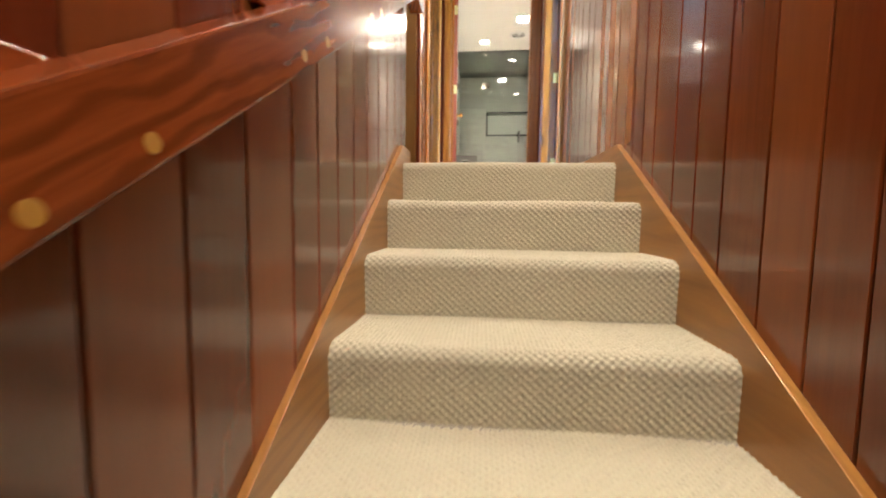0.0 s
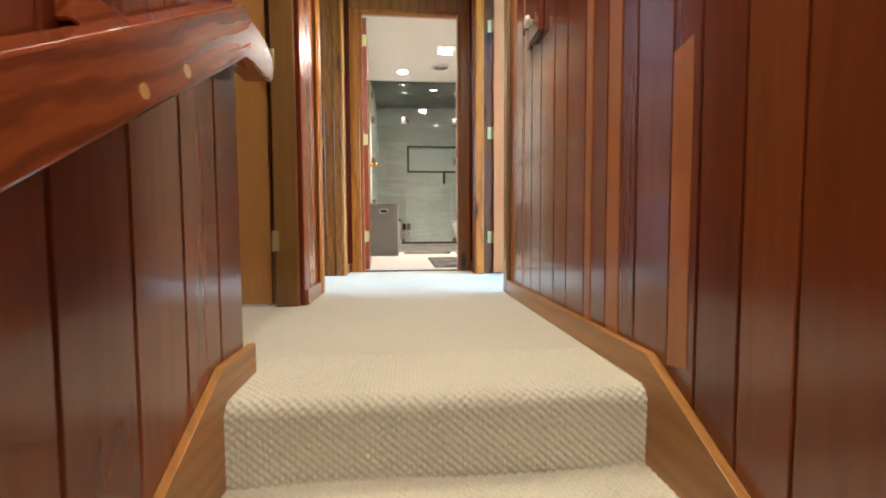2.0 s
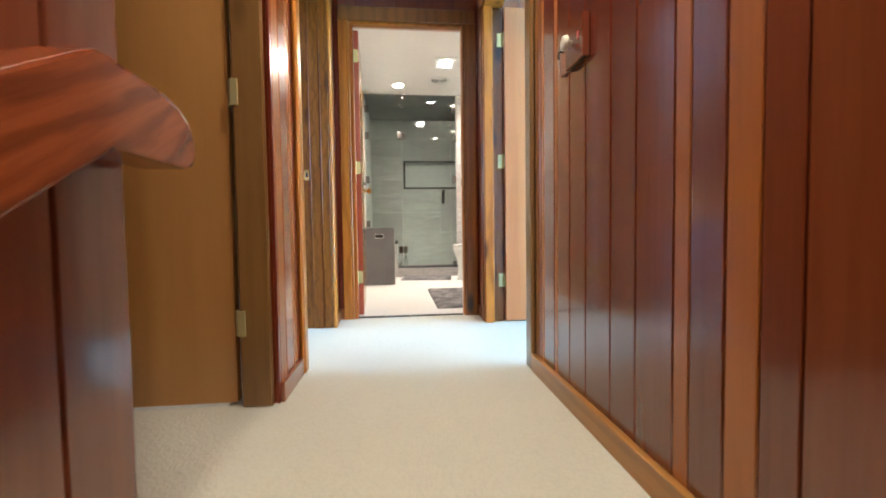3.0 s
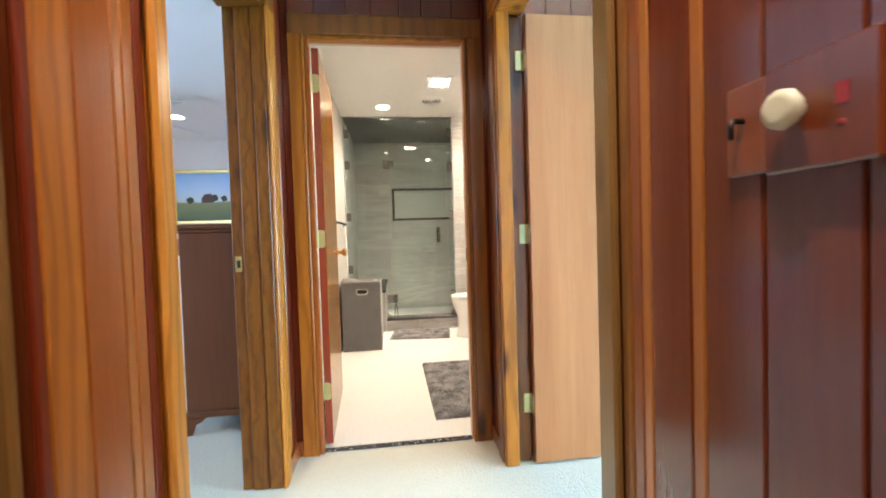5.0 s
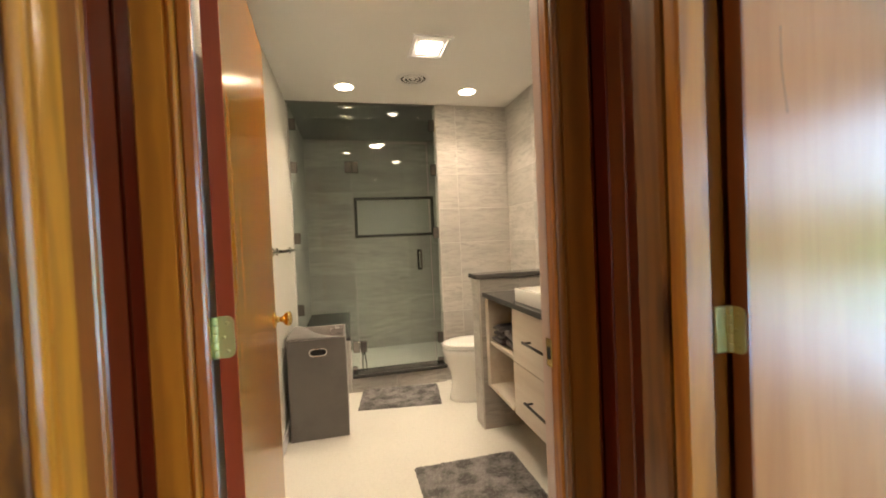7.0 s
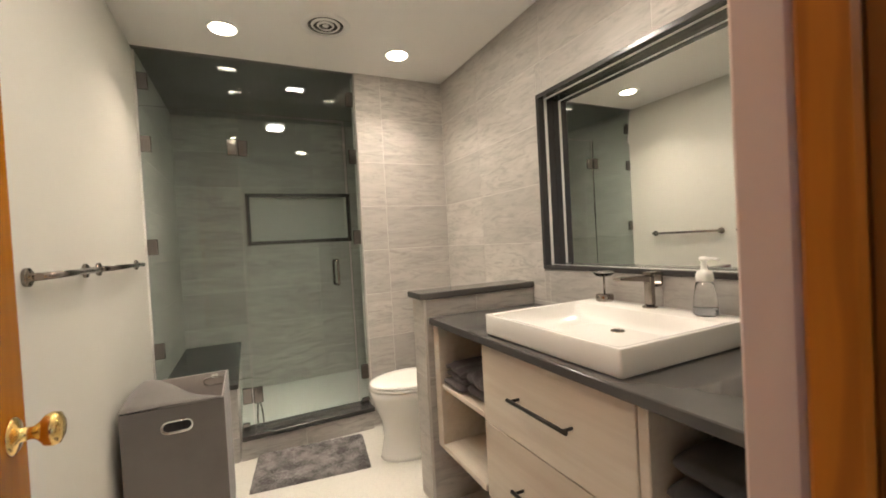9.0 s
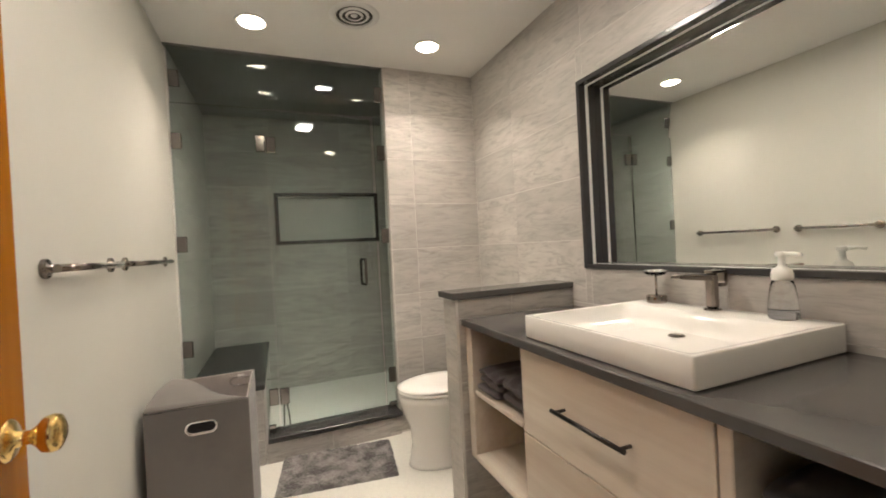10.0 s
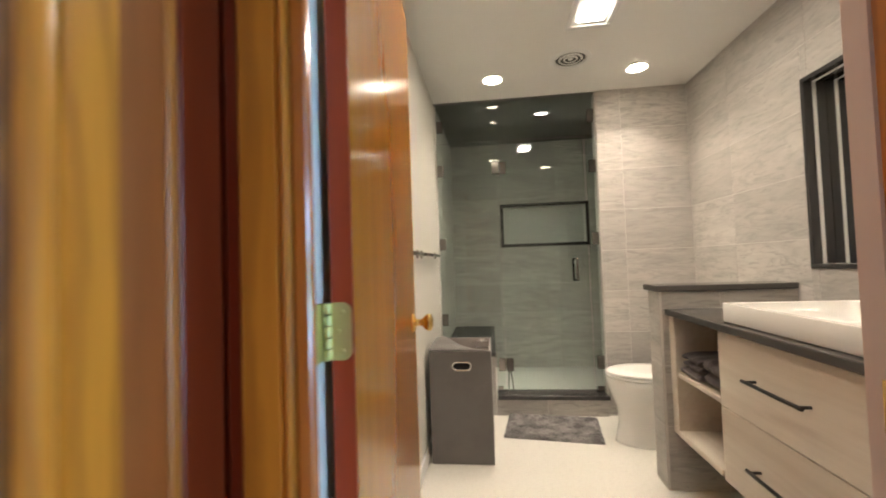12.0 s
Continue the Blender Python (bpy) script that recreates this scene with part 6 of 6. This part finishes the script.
# ---- side room ----
panel = thing("coat_hook_panel", (3.73, 5.4, 0), "white panelled surround with metal coat hooks", "panel")
solid("header", [(3.715, 3.749, 4.40, 5.985, 1.70, 2.07)], WHITE_GLOSS, panel)
solid("post", [(3.715, 3.749, 4.40, 4.62, 0.001, 1.6995)], WHITE_GLOSS, panel)
solid("post", [(3.715, 3.749, 5.925, 5.985, 0.001, 1.6995)], WHITE_GLOSS, panel)
solid("sill", [(3.715, 3.749, 4.6205, 5.9245, 0.001, 0.04)], WHITE_GLOSS, panel)
for y in (4.8, 5.25, 5.708):
    bm = bmesh.new()
    tube(bm, [(3.714, y, 1.78), (3.66, y, 1.775), (3.635, y, 1.79), (3.63, y, 1.83)], 0.007)
    tube(bm, [(3.714, y, 1.775), (3.69, y, 1.75), (3.67, y, 1.75), (3.662, y, 1.775)], 0.006)
    turned(bm, [(0.028, 0.0), (0.028, 0.005), (0.012, 0.008)], 0, 0, 16, Matrix.Translation((3.7145, y, 1.778)) @ Matrix.Rotation(radians(-90), 4, "Y"))
    part("coat_hook", bm, CHROME, panel, "chrome double hook")

cabs = []
for k, y in enumerate((5.22, 5.66, 6.10, 6.54)):
    c = thing("base_cabinet", (4.65, y + 0.2, 0), "base cabinet with cool daylight put into its pale blue colour", "cabinet", "base cabinets of the alcove")
    solid("body", [(4.42, 4.945, y, y + 0.435, 0.001, 0.86)], CAB_DAYLIT, c)
    d = solid("door", [(4.40, 4.4195, y + 0.008, y + 0.427, 0.11, 0.66)], CAB_DAYLIT, c, "", 0.004)
    d2 = solid("drawer", [(4.40, 4.4195, y + 0.008, y + 0.427, 0.67, 0.85)], CAB_DAYLIT, c, "", 0.004)
    bm = bmesh.new()
    tube(bm, [(4.3995, y + 0.17, 0.77), (4.375, y + 0.175, 0.765), (4.375, y + 0.255, 0.765), (4.3995, y + 0.26, 0.77)], 0.006)
    part("pull", bm, NICKEL, d2)
tagged(solid("alcove_counter", [(4.38, 4.945, 5.205, 6.99, 0.8605, 0.895)], paint("cream_counter", (0.72, 0.66, 0.54), 0.3, 0.03, 0.0)), "cream counter top over the daylight-blue cabinets", "counter top")
wc = thing("wall_cabinet", (4.8, 6.1, 1.31), "white wall cabinet beside the small window", "cabinet")
solid("body", [(4.62, 4.948, 5.80, 6.335, 1.31, 2.05)], WHITE_GLOSS, wc)
solid("door", [(4.60, 4.6195, 5.81, 6.325, 1.32, 2.04)], WHITE_GLOSS, wc, "", 0.004)

qr = thing("quilt_rack", (2.2, 4.8, 0), "turned cherry-wood quilt rack with scrolled arms", "quilt rack")
turnings = [(0.022, 0.16), (0.026, 0.18), (0.018, 0.20), (0.026, 0.225), (0.030, 0.30), (0.024, 0.36), (0.030, 0.375), (0.018, 0.39), (0.030, 0.41), (0.034, 0.48), (0.026, 0.56), (0.032, 0.575), (0.018, 0.59), (0.030, 0.62), (0.034, 0.66), (0.034, 0.78), (0.020, 0.80), (0.034, 0.82), (0.036, 0.845), (0.026, 0.865), (0.008, 0.872)]
for y in (4.410, 5.150):
    bm = bmesh.new()
    turned(bm, [(r, z if z < 0.4 else 0.4 + (z - 0.4) * 0.90) for r, z in turnings], 2.10, y, 18)
    part("turned_post", bm, CHERRY, qr)
    bm = bmesh.new()
    prism(bm, [(1.90, 0.0005), (1.90, 0.03), (1.99, 0.07), (2.05, 0.16), (2.15, 0.16), (2.21, 0.07), (2.30, 0.03), (2.30, 0.0005), (2.24, 0.015), (2.10, 0.05), (1.96, 0.015)], y - 0.02, y + 0.02, 1, 0.003)
    part("foot", bm, CHERRY, qr)
    bm = bmesh.new()
    prism(bm, [(1.84, 0.87), (1.87, 0.90), (1.91, 0.89), (2.00, 0.79), (2.06, 0.75), (2.06, 0.68), (2.00, 0.68), (1.94, 0.76), (1.88, 0.83), (1.85, 0.84)], y - 0.012, y + 0.012, 1, 0.003)
    part("scroll_arm", bm, CHERRY, qr)
    solid("bracket_plate", [(2.135, 2.143, y - 0.02, y + 0.02, 0.66, 0.78)], PLASTIC_W, qr, "pale end plate", 0.002)
for x, z, r in ((1.875, 0.865, 0.010),):
    bm = bmesh.new()
    tube(bm, [(x, 4.423, z), (x, 5.137, z)], r)
    part("rod", bm, CHERRY, qr)
solid("upper_rail", [(2.09, 2.11, 4.442, 5.118, 0.70, 0.78)], CHERRY, qr)
solid("lower_rail", [(2.09, 2.11, 4.431, 5.129, 0.10, 0.16)], CHERRY, qr)

# backdrop beyond the sliding door: terrace, trees and sky, daylight painted as glow
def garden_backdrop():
    g = Graph("glowing_garden_distance")
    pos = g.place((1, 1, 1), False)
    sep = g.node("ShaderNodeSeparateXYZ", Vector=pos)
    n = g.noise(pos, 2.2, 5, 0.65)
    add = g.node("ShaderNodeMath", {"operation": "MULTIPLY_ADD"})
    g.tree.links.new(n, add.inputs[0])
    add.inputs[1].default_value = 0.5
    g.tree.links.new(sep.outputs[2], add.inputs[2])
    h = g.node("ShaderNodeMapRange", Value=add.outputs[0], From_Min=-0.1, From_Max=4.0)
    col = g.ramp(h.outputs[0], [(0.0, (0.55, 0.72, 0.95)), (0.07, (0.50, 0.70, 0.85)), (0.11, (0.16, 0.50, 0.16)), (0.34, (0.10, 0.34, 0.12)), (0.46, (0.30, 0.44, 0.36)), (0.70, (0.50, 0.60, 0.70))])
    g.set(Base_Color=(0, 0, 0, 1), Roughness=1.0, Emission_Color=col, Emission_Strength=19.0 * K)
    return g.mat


structure(solid("backdrop", [(6.5, 6.52, -9.0, 4.0, -0.34, 4.2)], garden_backdrop(), c=0), "glowing backdrop of a garden with trees beyond the glass door", "garden")
